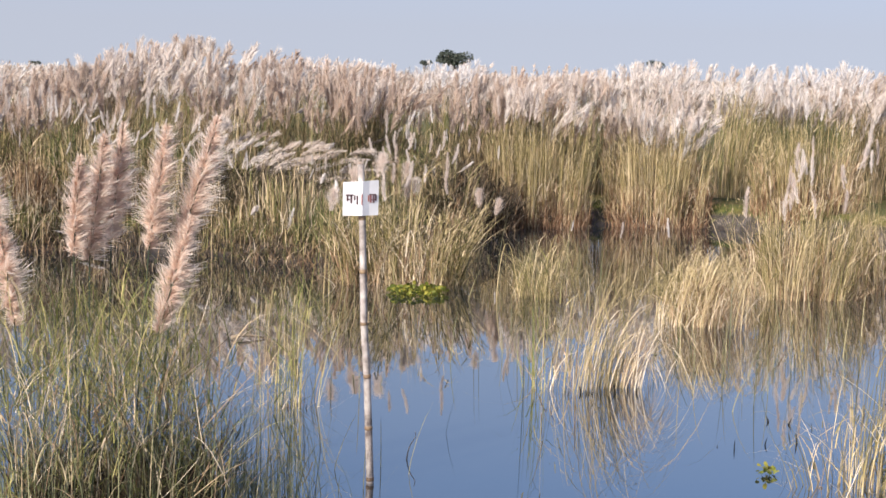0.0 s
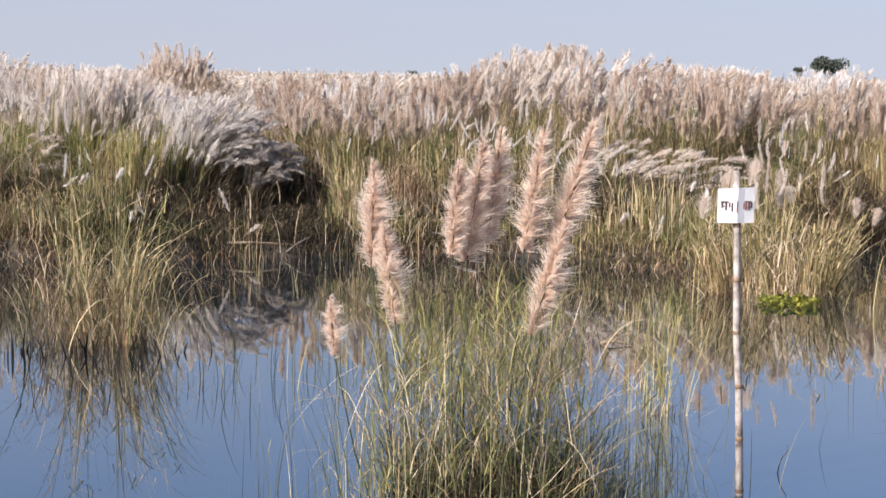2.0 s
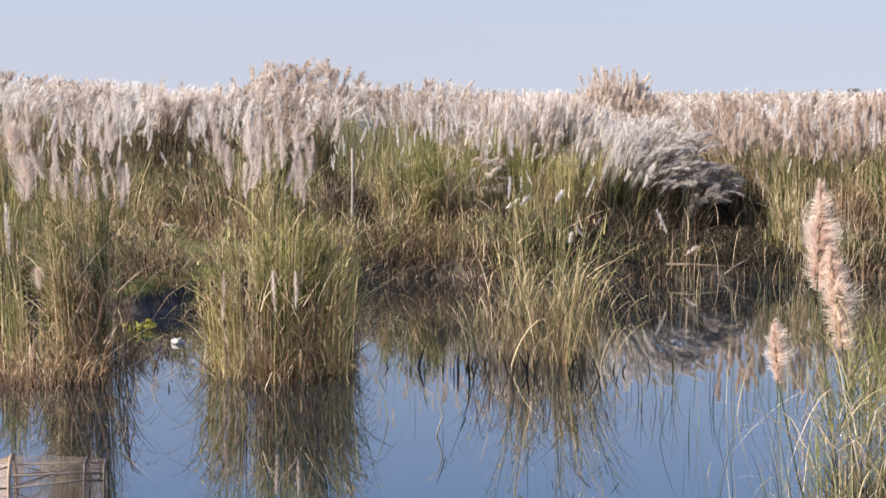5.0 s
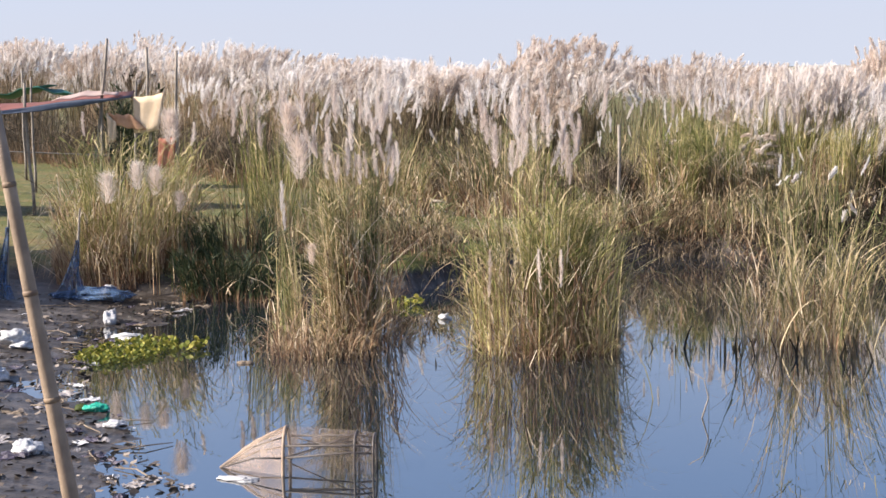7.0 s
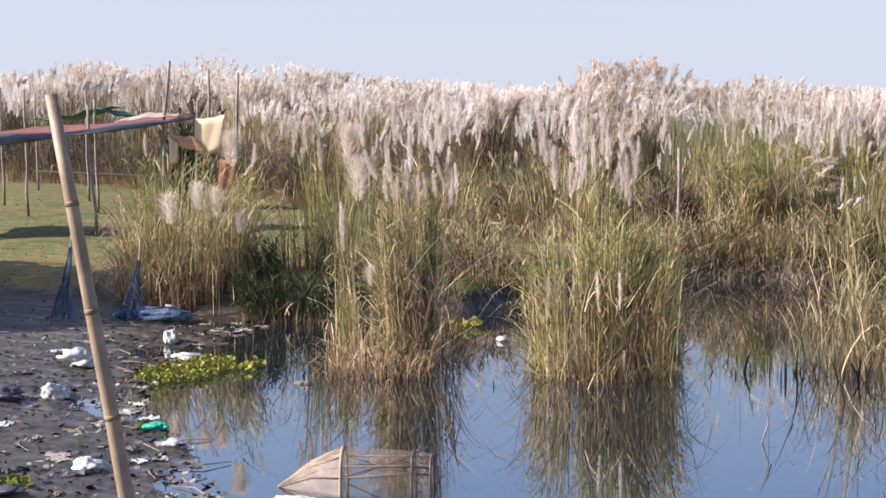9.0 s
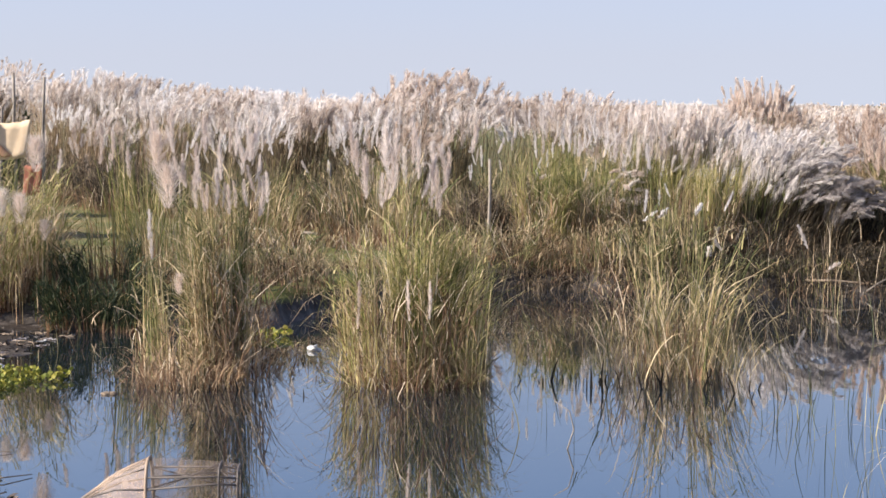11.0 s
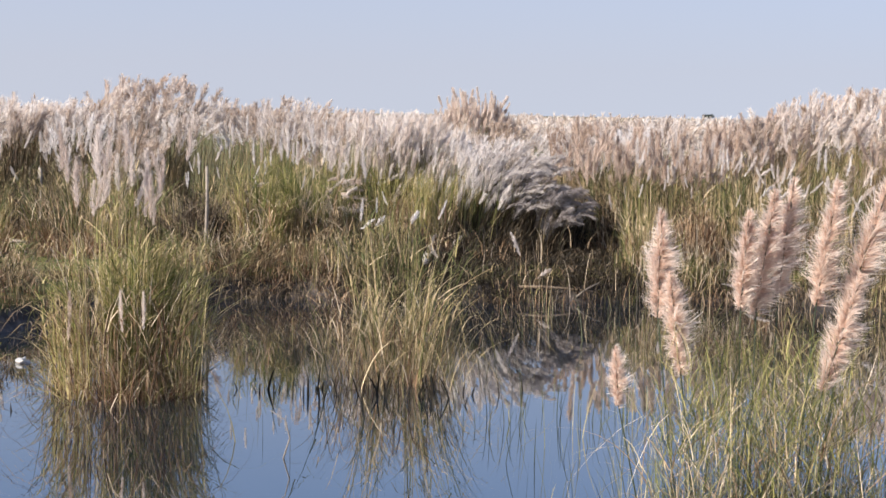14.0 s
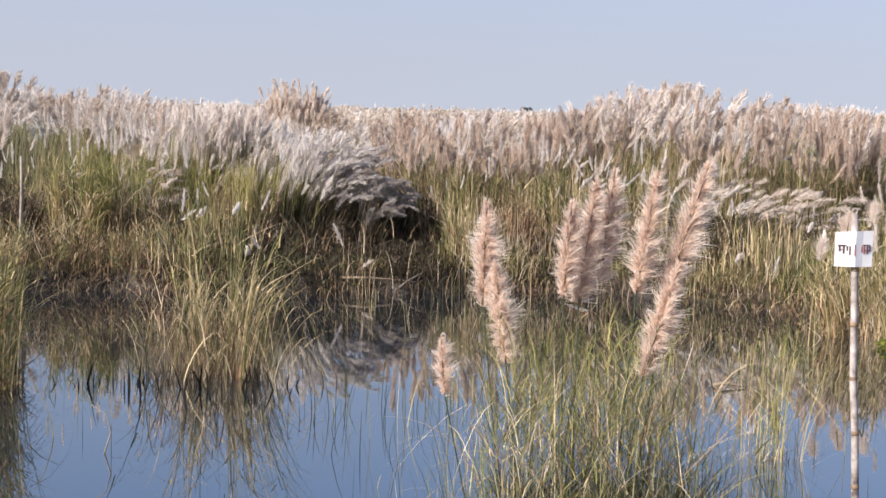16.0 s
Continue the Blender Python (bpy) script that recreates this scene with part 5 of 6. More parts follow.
def fish_trap():
    """A netted cone on a bamboo hoop, with a boxy wire cage behind it, half under water."""
    x, y = -4.52, 10.78
    root = tagged(new("fish_trap"), "half-sunken netted fish trap with bamboo hoop and wire cage", "fish trap")
    z0 = -gz(x, y)
    root.matrix_basis = Matrix.LocRotScale((x, y, -z0), Euler((0, 0, radians(15))), None)

    def arch(xx, w, h, n, square):
        pts = []
        for a in np.linspace(0, math.pi, n):
            c, sn = math.cos(a), math.sin(a)
            pts.append(Vector((xx, w * math.copysign(abs(c) ** square, c), z0 - 0.16 + (h + 0.16) * abs(sn) ** square)))
        return pts

    nose = Vector((-0.60, 0.03, z0 + 0.0))
    a, b, c = arch(-0.08, 0.22, 0.325, 13, 0.75), arch(0.46, 0.19, 0.275, 13, 0.42), arch(0.60, 0.18, 0.255, 13, 0.42)
    for name, pts, r, m in (("hoop", a, 0.014, BAMBOO), ("rib", b, 0.009, FRAME_DARK), ("rib", c, 0.010, FRAME_DARK)):
        bm = bmesh.new()
        tube(bm, pts, r, 6)
        part(name, bm_mesh(name, bm, m, True), root)
    for k in (2, 3, 9, 10):
        bm = bmesh.new()
        tube(bm, [a[k], b[k], c[k]], 0.008, 6)
        part("bar", bm_mesh("bar", bm, FRAME_DARK, True), root)
    for k in (2, 4, 6, 8, 10):
        bm = bmesh.new()
        tube(bm, [nose, nose.lerp(a[k], 0.55) + Vector((0, 0, 0.035)), a[k]], 0.010 if k == 6 else 0.007, 6)
        part("nose_bar", bm_mesh("nose_bar", bm, BAMBOO if k == 6 else FRAME_DARK, True), root)
    for p, q in ((a[3], b[10]), (a[10], b[3]), (b[2], c[10]), (a[1], b[4]), (b[11], c[9])):
        bm = bmesh.new()
        tube(bm, [p, q], 0.006, 5)
        part("brace", bm_mesh("brace", bm, FRAME_DARK, True), root)
    bm = bmesh.new()
    rings = [[bm.verts.new(nose.lerp(p, s) + Vector((0, 0, 0.05 * math.sin(s * math.pi)))) for p in a] for s in (0.03, 0.4, 0.75, 1.0)]
    for r0, r1 in zip(rings, rings[1:]):
        for k in range(12):
            bm.faces.new((r0[k], r0[k + 1], r1[k + 1], r1[k]))
    part("nose_netting", bm_mesh("nose_netting", bm, NET), root, "thin brown netting")
    bm = bmesh.new()
    rings = [[bm.verts.new(p) for p in r] for r in (a, b, c)]
    for r0, r1 in zip(rings, rings[1:]):
        for k in range(12):
            bm.faces.new((r0[k], r0[k + 1], r1[k + 1], r1[k]))
    bm.faces.new(rings[-1])
    part("cage_netting", bm_mesh("cage_netting", bm, NET_THIN), root, "thin see-through netting")


fish_trap()

for args in (("thin weathered post on the far bank", -4.71, 25.51, 2.08), ("thin weathered post on the turf", -8.18, 27.84, 1.92), ("thin weathered post on the turf", -10.54, 26.29, 1.85)):
    pole(*args, r=0.032)


def sheet(name, label, corners, sag, mat, under=None, nx=14, ny=6, ripple=0.03, category="tarpaulin"):
    """A cloth between four corners (a b along one edge, d c along the other) with sag and ripples, a few millimetres thick."""
    a, b, c, d = [Vector(p) for p in corners]
    o = Vector((a + b + c + d) / 4)
    bm = bmesh.new()
    grid = []
    for j in range(ny + 1):
        row = []
        for i in range(nx + 1):
            u, w = i / nx, j / ny
            p = a.lerp(b, u).lerp(d.lerp(c, u), w) - o
            p.z -= sag * math.sin(math.pi * u) * (0.4 + 0.6 * math.sin(math.pi * w)) - ripple * math.sin(u * 17 + w * 5)
            p.y += ripple * math.sin(u * 11 + w * 3)
            row.append(bm.verts.new(p))
        grid.append(row)
    for j in range(ny):
        for i in range(nx):
            bm.faces.new((grid[j][i], grid[j][i + 1], grid[j + 1][i + 1], grid[j + 1][i]))
    ob = new(name, bm_mesh(name, bm, mat, True))
    ob.location = o
    s = ob.modifiers.new("thick", "SOLIDIFY")
    s.thickness = 0.012
    return tagged(ob, label, category)


sheet("tarpaulin", "sagging red tarpaulin awning", ((-19.9, 23.0, 2.20), (-14.2, 26.5, 2.64), (-14.7, 27.5, 2.70), (-20.9, 25.6, 2.30)), 0.14, CLOTH_RED, ripple=0.03)
sheet("tarpaulin", "blue hanging edge under the red awning", ((-19.88, 22.97, 2.20), (-14.22, 26.47, 2.63), (-14.24, 26.46, 2.60), (-19.88, 22.95, 2.02)), 0.15, CLOTH_BLUE, ripple=0.028)

sheet("tarpaulin", "pale pink cloth heaped on the awning's end", ((-15.6, 25.9, 2.56), (-14.5, 26.45, 2.66), (-14.7, 26.9, 2.68), (-15.3, 26.5, 2.72)), -0.05, CLOTH_PINK, ripple=0.012)
sheet("tarpaulin", "dark green tarpaulin slung between bamboo poles", ((-20.22, 29.99, 2.55), (-18.93, 30.62, 2.80), (-18.75, 31.42, 2.80), (-20.25, 31.19, 2.55)), 0.12, CLOTH_GREEN)
sheet("tarpaulin", "dark green tarpaulin slung between bamboo poles", ((-18.93, 30.62, 2.78), (-17.45, 31.45, 2.55), (-17.56, 32.05, 2.50), (-18.85, 31.42, 2.75)), 0.14, CLOTH_GREEN)
sheet("hanging_cloth", "pale cream cloth hung between two poles", ((-14.20, 26.5, 2.60), (-13.60, 26.62, 2.68), (-13.72, 26.55, 1.98), (-14.18, 26.45, 1.92)), 0.06, CLOTH_YELLOW, category="cloth", ripple=0.006)
sheet("hanging_cloth", "tan cloth slung low beside the cream one", ((-14.63, 26.25, 2.31), (-14.20, 26.42, 2.28), (-13.93, 26.5, 1.96), (-14.49, 26.33, 2.09)), 0.05, CLOTH_TAN, category="cloth", ripple=0.015)
sheet("hanging_cloth", "narrow pale cloth hanging from the tan one", ((-14.64, 26.24, 2.31), (-14.46, 26.3, 2.12), (-14.50, 26.3, 1.78), (-14.62, 26.25, 1.74)), 0.01, CLOTH_YELLOW, category="cloth", ripple=0.01)
sheet("hanging_cloth", "orange rag hung on the bushes", ((-12.2, 23.6, 1.95), (-11.92, 23.7, 1.98), (-11.98, 23.68, 1.50), (-12.25, 23.6, 1.44)), 0.03, CLOTH_ORANGE, category="cloth", ripple=0.006)
for x, y, top, dx, dy in ((-22.77, 32.54, 3.3, 0, 0), (-20.05, 29.53, 3.25, 0.0, 0), (-15.87, 25.58, 2.9, -0.1, 0), (-25.28, 37.79, 3.2, 0, 0), (-21.31, 34.07, 3.2, 0.0, 0), (-17.55, 31.15, 3.1, 0.1, 0.0), (-13.95, 26.62, 3.54, 0.0, 0), (-13.53, 26.83, 3.47, 0.1, 0), (-15.15, 26.39, 3.71, 0.5, 0), (-18.93, 30.62, 3.0, 0, 0), (-15.60, 29.08, 2.9, 0.1, 0), (-22.09, 28.55, 3.1, 0, 0)):
    pole("weathered bamboo pole of the awning frame", x, y, top, 0.034, dx, dy, group="awning poles")


for k in range(22):
    x = -4.2 + 15.5 * (k + rng.uniform(0.1, 0.9)) / 22
    y = shore_far(x) + 0.9 + rng.uniform(0.15, 1.0) * (field_front(x) - shore_far(x) - 0.6)
    if abs(x - 0.6) < 1.9 or 6.8 < x < 10.6 or (x < -2.6 and y < shore_far(x) + 3.2):
        continue
    tussock(("olive", "tan", "brown and green", "grey-green")[k % 4] + " grass clump with small plumes on the far bank", x, y, rng.uniform(0.4, 0.75), rng.uniform(1.1, 1.5) + 0.10 * (y - 25), 220, 380, 260, int(rng.integers(3, 9)), tone=(0.20, 0.42, 0.32, 0.26)[k % 4], lean=rng.uniform(0.12, 0.3), plume_size=0.38, wide=1.2)


# ---- fringe along the far bank, stubble and single reeds ----
def bank_fringe():
    n = 5200
    x = rng.uniform(-9.45, 21.81, n)
    y = shore_far(x) + np.abs(rng.normal(0, 0.45, n)) - 0.12
    keep = ((x > -2.7) | (rng.uniform(0, 1, n) < 0.22)) & ((np.abs(x - 0.6) > 1.8) | (rng.uniform(0, 1, n) < 0.2))
    x, y = x[keep], y[keep]
    n = len(x)
    clump = 0.5 + 0.5 * np.sin(x * 2.1 + 1.3 * np.sin(x * 0.7))
    b = np.stack([x, y, ground_height(x, y) - 0.03], -1)
    h = (0.22 + 0.65 * clump ** 2) * rng.uniform(0.35, 1.0, n)
    v = blades(b, h, rng.normal(-1.5, 1.1, n), rng.uniform(0.05, 1.1, n), rng.uniform(0, 0.9, n), rng.uniform(0.010, 0.022, n), np.clip(rng.normal(0.33, 0.26, n), 0, 1), 5, 0.15)
    tagged(new("bank_grass", mesh_of("bank_grass", *v[:3], LEAF_GREEN, v[3])), "mixed green and straw grass overhanging the far bank", "grass", kind="stuff")
    n = 3200
    x = rng.uniform(-2.8, 14, n)
    x = x[(np.sin(x * 1.9) + rng.normal(0, 0.5, n) > -0.1) & ((np.abs(x - 0.4) > 1.7) | (rng.uniform(0, 1, n) < 0.15))]
    n = len(x)
    y = shore_far(x) + rng.normal(0.05, 0.35, n)
    b = np.stack([x, y, np.maximum(ground_height(x, y), -0.1) - 0.03], -1)
    v = blades(b, rng.uniform(0.15, 0.75, n), rng.normal(-1.3, 1.3, n), rng.uniform(0.3, 1.6, n), rng.uniform(0.3, 1.4, n), rng.uniform(0.008, 0.018, n), np.clip(rng.normal(0.35, 0.28, n), 0, 1), 6)
    tagged(new("dry_bank_grass", mesh_of("dry_bank_grass", *v[:3], LEAF_STRAW, v[3])), "dead bent straw tangled along the water's edge", "grass", kind="stuff")


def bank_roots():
    """Dark grass that hangs over the bank's edge and lies on the ground below the wind-blown clump; shade is put into
    its colour.
    """
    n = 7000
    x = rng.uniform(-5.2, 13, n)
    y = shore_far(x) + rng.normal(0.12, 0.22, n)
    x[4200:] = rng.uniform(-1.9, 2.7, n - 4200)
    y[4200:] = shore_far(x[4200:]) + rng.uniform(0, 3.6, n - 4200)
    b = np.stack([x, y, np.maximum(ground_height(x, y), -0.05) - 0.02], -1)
    # Darker tone below the bowed clump, as its painted shadow.
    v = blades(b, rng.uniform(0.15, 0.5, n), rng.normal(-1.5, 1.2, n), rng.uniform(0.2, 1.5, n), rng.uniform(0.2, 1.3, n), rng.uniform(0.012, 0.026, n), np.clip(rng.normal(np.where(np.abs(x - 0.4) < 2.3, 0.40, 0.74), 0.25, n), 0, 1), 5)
    tagged(new("shade_bank_grass", mesh_of("shade_bank_grass", *v[:3], LEAF_BROWN_SHADE, v[3])), "dark brown grass over the bank's edge, shade in its colour", "grass", kind="stuff")


bank_roots()


def dead_stems():
    """Thin pale dead stems that stand and lean at all angles over the bank."""
    n = 1600
    x = rng.uniform(-2.6, 12.5, n)
    y = shore_far(x) + rng.uniform(-0.1, 1, n) * 3.0
    free = (np.abs(x - 0.6) > 1.9) | (rng.uniform(0, 1, n) < 0.10)
    x, y = x[free], y[free]
    n = len(x)
    b = np.stack([x, y, np.maximum(ground_height(x, y), -0.1) + rng.uniform(0, 0.3, n)], -1)
    v = blades(b, rng.uniform(0.2, 0.8, n), rng.uniform(0, 6.28, n), rng.uniform(0, 1.2, n) ** 1.5, rng.uniform(-0.1, 0.6, n), rng.uniform(0.006, 0.011, n), np.clip(rng.normal(0.86, 0.14, n), 0, 1), 4)
    tagged(new("dead_stems", mesh_of("dead_stems", *v[:3], LEAF_STRAW, v[3])), "thin pale dead stems leaning over the far bank", "grass", kind="stuff")


dead_stems()


def turf():
    n = 17000
    x, y = rng.uniform(-27, -4.5, n), rng.uniform(18.5, 44, n)
    keep = (y > shore_far(x) + 0.25) & (y < field_front(x) + 0.5) & (np.arctan2(x, y) > radians(-37))
    x, y = x[keep], y[keep]
    n = len(x)
    b = np.stack([x, y, ground_height(x, y) - 0.01], -1)
    v = blades(b, rng.uniform(0.015, 0.055, n), rng.uniform(0, 6.28, n), rng.uniform(0.3, 1.6, n), rng.uniform(0, 0.5, n), rng.uniform(0.012, 0.03, n), np.clip(0.62 + 0.2 * np.sin(1.3 * y + np.sin(0.7 * x)) + rng.normal(0, 0.12, n), 0, 1), 2)
    tagged(new("turf_grass", mesh_of("turf_grass", *v[:3], LEAF_TURF, v[3])), "short trodden turf with yellow tufts", "grass", kind="stuff")


def stubble(name, label, spots, mat, tone, thick=1.0):
    """Short dark stems that stick out of the water: (x, y, spread across, spread along, number, height)."""
    pieces = []
    for cx, cy, rx, ry, n, hh in spots:
        b = np.stack([rng.normal(cx, rx, n), rng.normal(cy, ry, n), np.full(n, -0.25)], -1)
        pieces.append(blades(b, 0.25 + hh * rng.uniform(0.2, 1.1, n), rng.uniform(0, 6.28, n), rng.uniform(0, 0.45, n) ** 1.5, rng.uniform(0, 0.25, n), thick * rng.uniform(0.006, 0.012, n), np.clip(rng.normal(tone, 0.15, n), 0, 1), 5))
    v = joined(pieces)
    tagged(new(name, mesh_of(name, *v[:3], mat, v[3])), label, "reed", kind="stuff")


def bank_brush():
    """Low tangled brush on the bank, between its edge and the tall grass."""
    k = 330
    cx = rng.uniform(-5, 12, k)
    cy = shore_far(cx) + 0.2 + rng.uniform(0, 1, k) ** 1.3 * np.maximum(field_front(cx) - shore_far(cx), 0.5)
    turfy = (cx < -2.7) & (cy < shore_far(cx) + 3.0)
    cx, cy = cx[~turfy], cy[~turfy]
    k = len(cx)
    open_ground = (np.abs(cx - 0.6) < 1.9) | (np.sin(2.3 * cx + 1.7 * np.sin(0.9 * cx) + 0.8 * cy) < -0.55)
    back = np.clip((cy - shore_far(cx)) / 5.5, 0, 1)
    hh = np.where(open_ground, 0.22, 0.6 + 1.05 * back) * rng.uniform(0.6, 1.15, k)
    per = 85
    t = np.repeat(np.arange(k), per)
    n = k * per
    x, y = cx[t] + rng.normal(0, 0.28, n), cy[t] + rng.normal(0, 0.2, n)
    y = np.maximum(y, shore_far(x) + 0.03)
    b = np.stack([x, y, ground_height(x, y) - 0.02], -1)
    kind = rng.uniform(0, 1, n)
    b[:, 2] += np.where(kind < 0.5, 0, hh[t] * rng.uniform(0, 0.7, n))
    h = np.where(kind < 0.5, hh[t] * rng.uniform(0.5, 1.1, n), hh[t] * rng.uniform(0.25, 0.6, n))
    # Tone drops below the bowed clump: its shadow is put into the colour.
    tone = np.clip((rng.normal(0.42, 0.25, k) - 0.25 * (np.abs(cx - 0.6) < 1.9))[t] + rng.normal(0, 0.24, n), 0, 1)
    side, ln, dr, wd = rng.uniform(0, 6.28, n), rng.uniform(0.02, 0.9, n), rng.uniform(0, 0.8, n), rng.uniform(0.009, 0.022, n)
    tan = ((rng.uniform(0, 1, k) < 0.30) & ~open_ground)[t]
    # Gaps and the ground below the clump always take dark brown, as shade.
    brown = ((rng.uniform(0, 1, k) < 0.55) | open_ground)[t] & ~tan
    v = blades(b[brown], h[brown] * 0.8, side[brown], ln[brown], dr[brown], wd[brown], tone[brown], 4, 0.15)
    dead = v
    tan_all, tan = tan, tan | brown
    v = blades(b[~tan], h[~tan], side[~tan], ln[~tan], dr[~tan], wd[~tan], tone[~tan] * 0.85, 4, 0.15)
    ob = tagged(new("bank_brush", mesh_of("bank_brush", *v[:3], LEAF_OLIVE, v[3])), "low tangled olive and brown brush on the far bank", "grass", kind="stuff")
    part("brown_stems", mesh_of("brown_stems", *dead[:3], LEAF_BROWN_SHADE, dead[3]), ob, "dark brown stems, partly painted as the clump's shade")["kind"] = "stuff"
    tan = tan_all
    v = blades(b[tan], h[tan] * 1.25, side[tan], ln[tan] * 0.35, dr[tan] * 0.3, wd[tan], tone[tan], 4, 0.3)
    part("tan_stems", mesh_of("tan_stems", *v[:3], LEAF_GREEN, v[3]), ob, "upright tan and green stems")["kind"] = "stuff"
    m = 70
    g = rng.choice(k, m)
    top = np.stack([cx[g] + rng.normal(0, 0.2, m), cy[g], ground_height(cx[g], cy[g]) + hh[g] * rng.uniform(0.75, 1.2, m)], -1)
    ax = np.stack([rng.normal(0.5, 0.5, m), rng.normal(0, 0.4, m), rng.uniform(0.2, 1.0, m)], -1)
    v = hairs(top, ax, rng.uniform(0.18, 0.42, m), rng.uniform(0.045, 0.08, m), 110, 0.016, rng.uniform(0.4, 0.95, m), None, 0.3)
    part("small_plumes", mesh_of("small_plumes", *v[:3], PLUME_WHITE, v[3]), ob, "scattered small white plumes")["kind"] = "stuff"


bank_fringe()
bank_brush()
turf()
stubble("reed_stubble", "dark broken reed stubble standing in the water", [(-1.8, 16.5, 0.28, 0.16, 20, 0.34), (-1.1, 16.25, 0.40, 0.14, 38, 0.34), (-0.3, 16.3, 0.35, 0.2, 18, 0.30), (-2.2, 16.4, 0.25, 0.15, 10, 0.18), (-5.91, 15.08, 0.5, 0.12, 30, 0.2), (-3.81, 15.02, 0.5, 0.1, 30, 0.2), (7.1, 12.85, 0.22, 0.05, 50, 0.14), (3.95, 13.15, 0.16, 0.06, 14, 0.08), (8.2, 10.4, 0.6, 0.4, 14, 0.15)], LEAF_BROWN_SHADE, 0.12, 3.4)
stubble("pale_reeds", "tall pale dry reeds at the foot of the far bank", [(0.9, 24.5, 0.9, 0.5, 44, 1.3), (2.5, 24.7, 0.5, 0.4, 22, 1.1), (5.2, 24.6, 0.8, 0.5, 20, 0.9)], LEAF_STRAW, 0.62, 0.9)
stubble("dark_reeds", "dark thin leaning reeds standing in open water", [(0.6, 14.8, 0.6, 0.9, 34, 0.65), (1.5, 15.6, 0.5, 0.8, 30, 0.7), (-0.2, 15.6, 0.6, 0.5, 26, 0.4), (3.2, 12.0, 0.6, 0.9, 26, 0.5), (8.6, 13.8, 0.7, 0.7, 22, 0.6), (-2.6, 14.2, 0.5, 0.7, 16, 0.4)], LEAF_DARK, 0.8)
stubble("thin_reeds", "scattered thin reeds standing in open water", [(0.5, 14.8, 0.8, 0.9, 34, 0.7), (1.3, 11.2, 0.5, 0.6, 36, 0.8), (2.9, 11.2, 0.5, 0.6, 60, 0.7), (4.4, 14.0, 0.5, 0.5, 16, 0.7), (8.4, 12.6, 0.8, 0.9, 30, 0.9), (10.5, 14.4, 1.0, 1.0, 50, 0.9), (7.6, 14.8, 0.8, 0.5, 30, 1.0), (1.2, 22.5, 1.0, 1.2, 40, 0.8), (-7.74, 16.44, 0.8, 0.8, 40, 0.5), (6.4, 17.5, 0.7, 0.8, 30, 0.7), (9.8, 20.5, 1.2, 1.2, 70, 0.9)], LEAF_BLUE, 0.55)


def hyacinth(label, x, y, rx, ry, n, size=0.062):
    """A mat of floating rosettes: spoon-shaped leaves on short swollen stems."""
    z = max(gz(x, y), 0.0)
    root = tagged(new("water_hyacinth"), label, "water plant", group="water hyacinths")
    root.location = (x, y, z)
    vs, qs, tone = [], [], []
    for k in range(n):
        a, d = rng.uniform(0, 6.28), math.sqrt(rng.uniform(0, 1))
        c = np.array([rx * d * math.cos(a), ry * d * math.sin(a), rng.uniform(0.0, 0.04)])
        f, up = rng.uniform(0, 6.28), rng.uniform(0.4, 1.3)
        d1 = np.array([math.cos(f) * math.cos(up), math.sin(f) * math.cos(up), math.sin(up)])
        d2 = np.array([-math.sin(f), math.cos(f), 0.0])
        d3 = np.cross(d1, d2)
        L = size * rng.uniform(0.6, 1.3)
        o = len(vs)
        for u, w, cup in ((0, 0.06, 0), (0.45, 0.07, 0), (0.62, 0.34, 0.05), (0.85, 0.46, 0.08), (1.1, 0.40, 0.05), (1.28, 0.14, 0)):
            for sgn in (-1, 1):
                vs.append(c + L * (d1 * u + d2 * w * sgn - d3 * cup))
        qs += [(o + 2 * i, o + 2 * i + 1, o + 2 * i + 3, o + 2 * i + 2) for i in range(5)]
        tone += [rng.uniform(0.1, 0.95)] * 12
    part("leaves", mesh_of("hyacinth_leaves", vs, qs, None, HYACINTH, tone), root)["kind"] = "stuff"


hyacinth("mat of yellow-green water hyacinth by the litter", -8.2, 14.95, 0.44, 0.80, 900, 0.044)
hyacinth("small clump of water hyacinth", -7.62, 15.35, 0.12, 0.25, 44)
hyacinth("sprig of hyacinth on the mud", -6.95, 9.81, 0.16, 0.14, 51)
hyacinth("floating patch of water hyacinth by the reeds", 7.85, 19.55, 0.42, 0.45, 255)
hyacinth("small sprig of hyacinth in open water", 6.85, 9.75, 0.09, 0.08, 22, 0.045)
hyacinth("green hyacinth between the grass clumps", -6.34, 18.77, 0.30, 0.35, 119)
hyacinth("bright green patch under the far bank", 4.3, 26.1, 0.5, 0.2, 153)


# ---- litter ----
def crumple(seed, flat=0.5, rough=0.3, cuts=3):
    """A crushed bag: folds and ridges on a lump that lies on the ground."""
    r = np.random.default_rng(seed)
    bm = bmesh.new()
    bmesh.ops.create_icosphere(bm, subdivisions=cuts + 1, radius=0.5)
    o = Vector(r.uniform(0, 50, 3))
    for v in bm.verts:
        n1, n2 = noise.noise(v.co * 2.0 + o), abs(noise.noise(v.co * 4.5 + o * 2))
        n3 = abs(noise.noise(v.co * 10 + o * 3))
        v.co *= 1 + rough * (1.1 * n1 + 1.0 * n2 + 0.5 * n3 - 0.35)
        v.co.z = max(v.co.z * flat, -0.14) + 0.14
    return bm


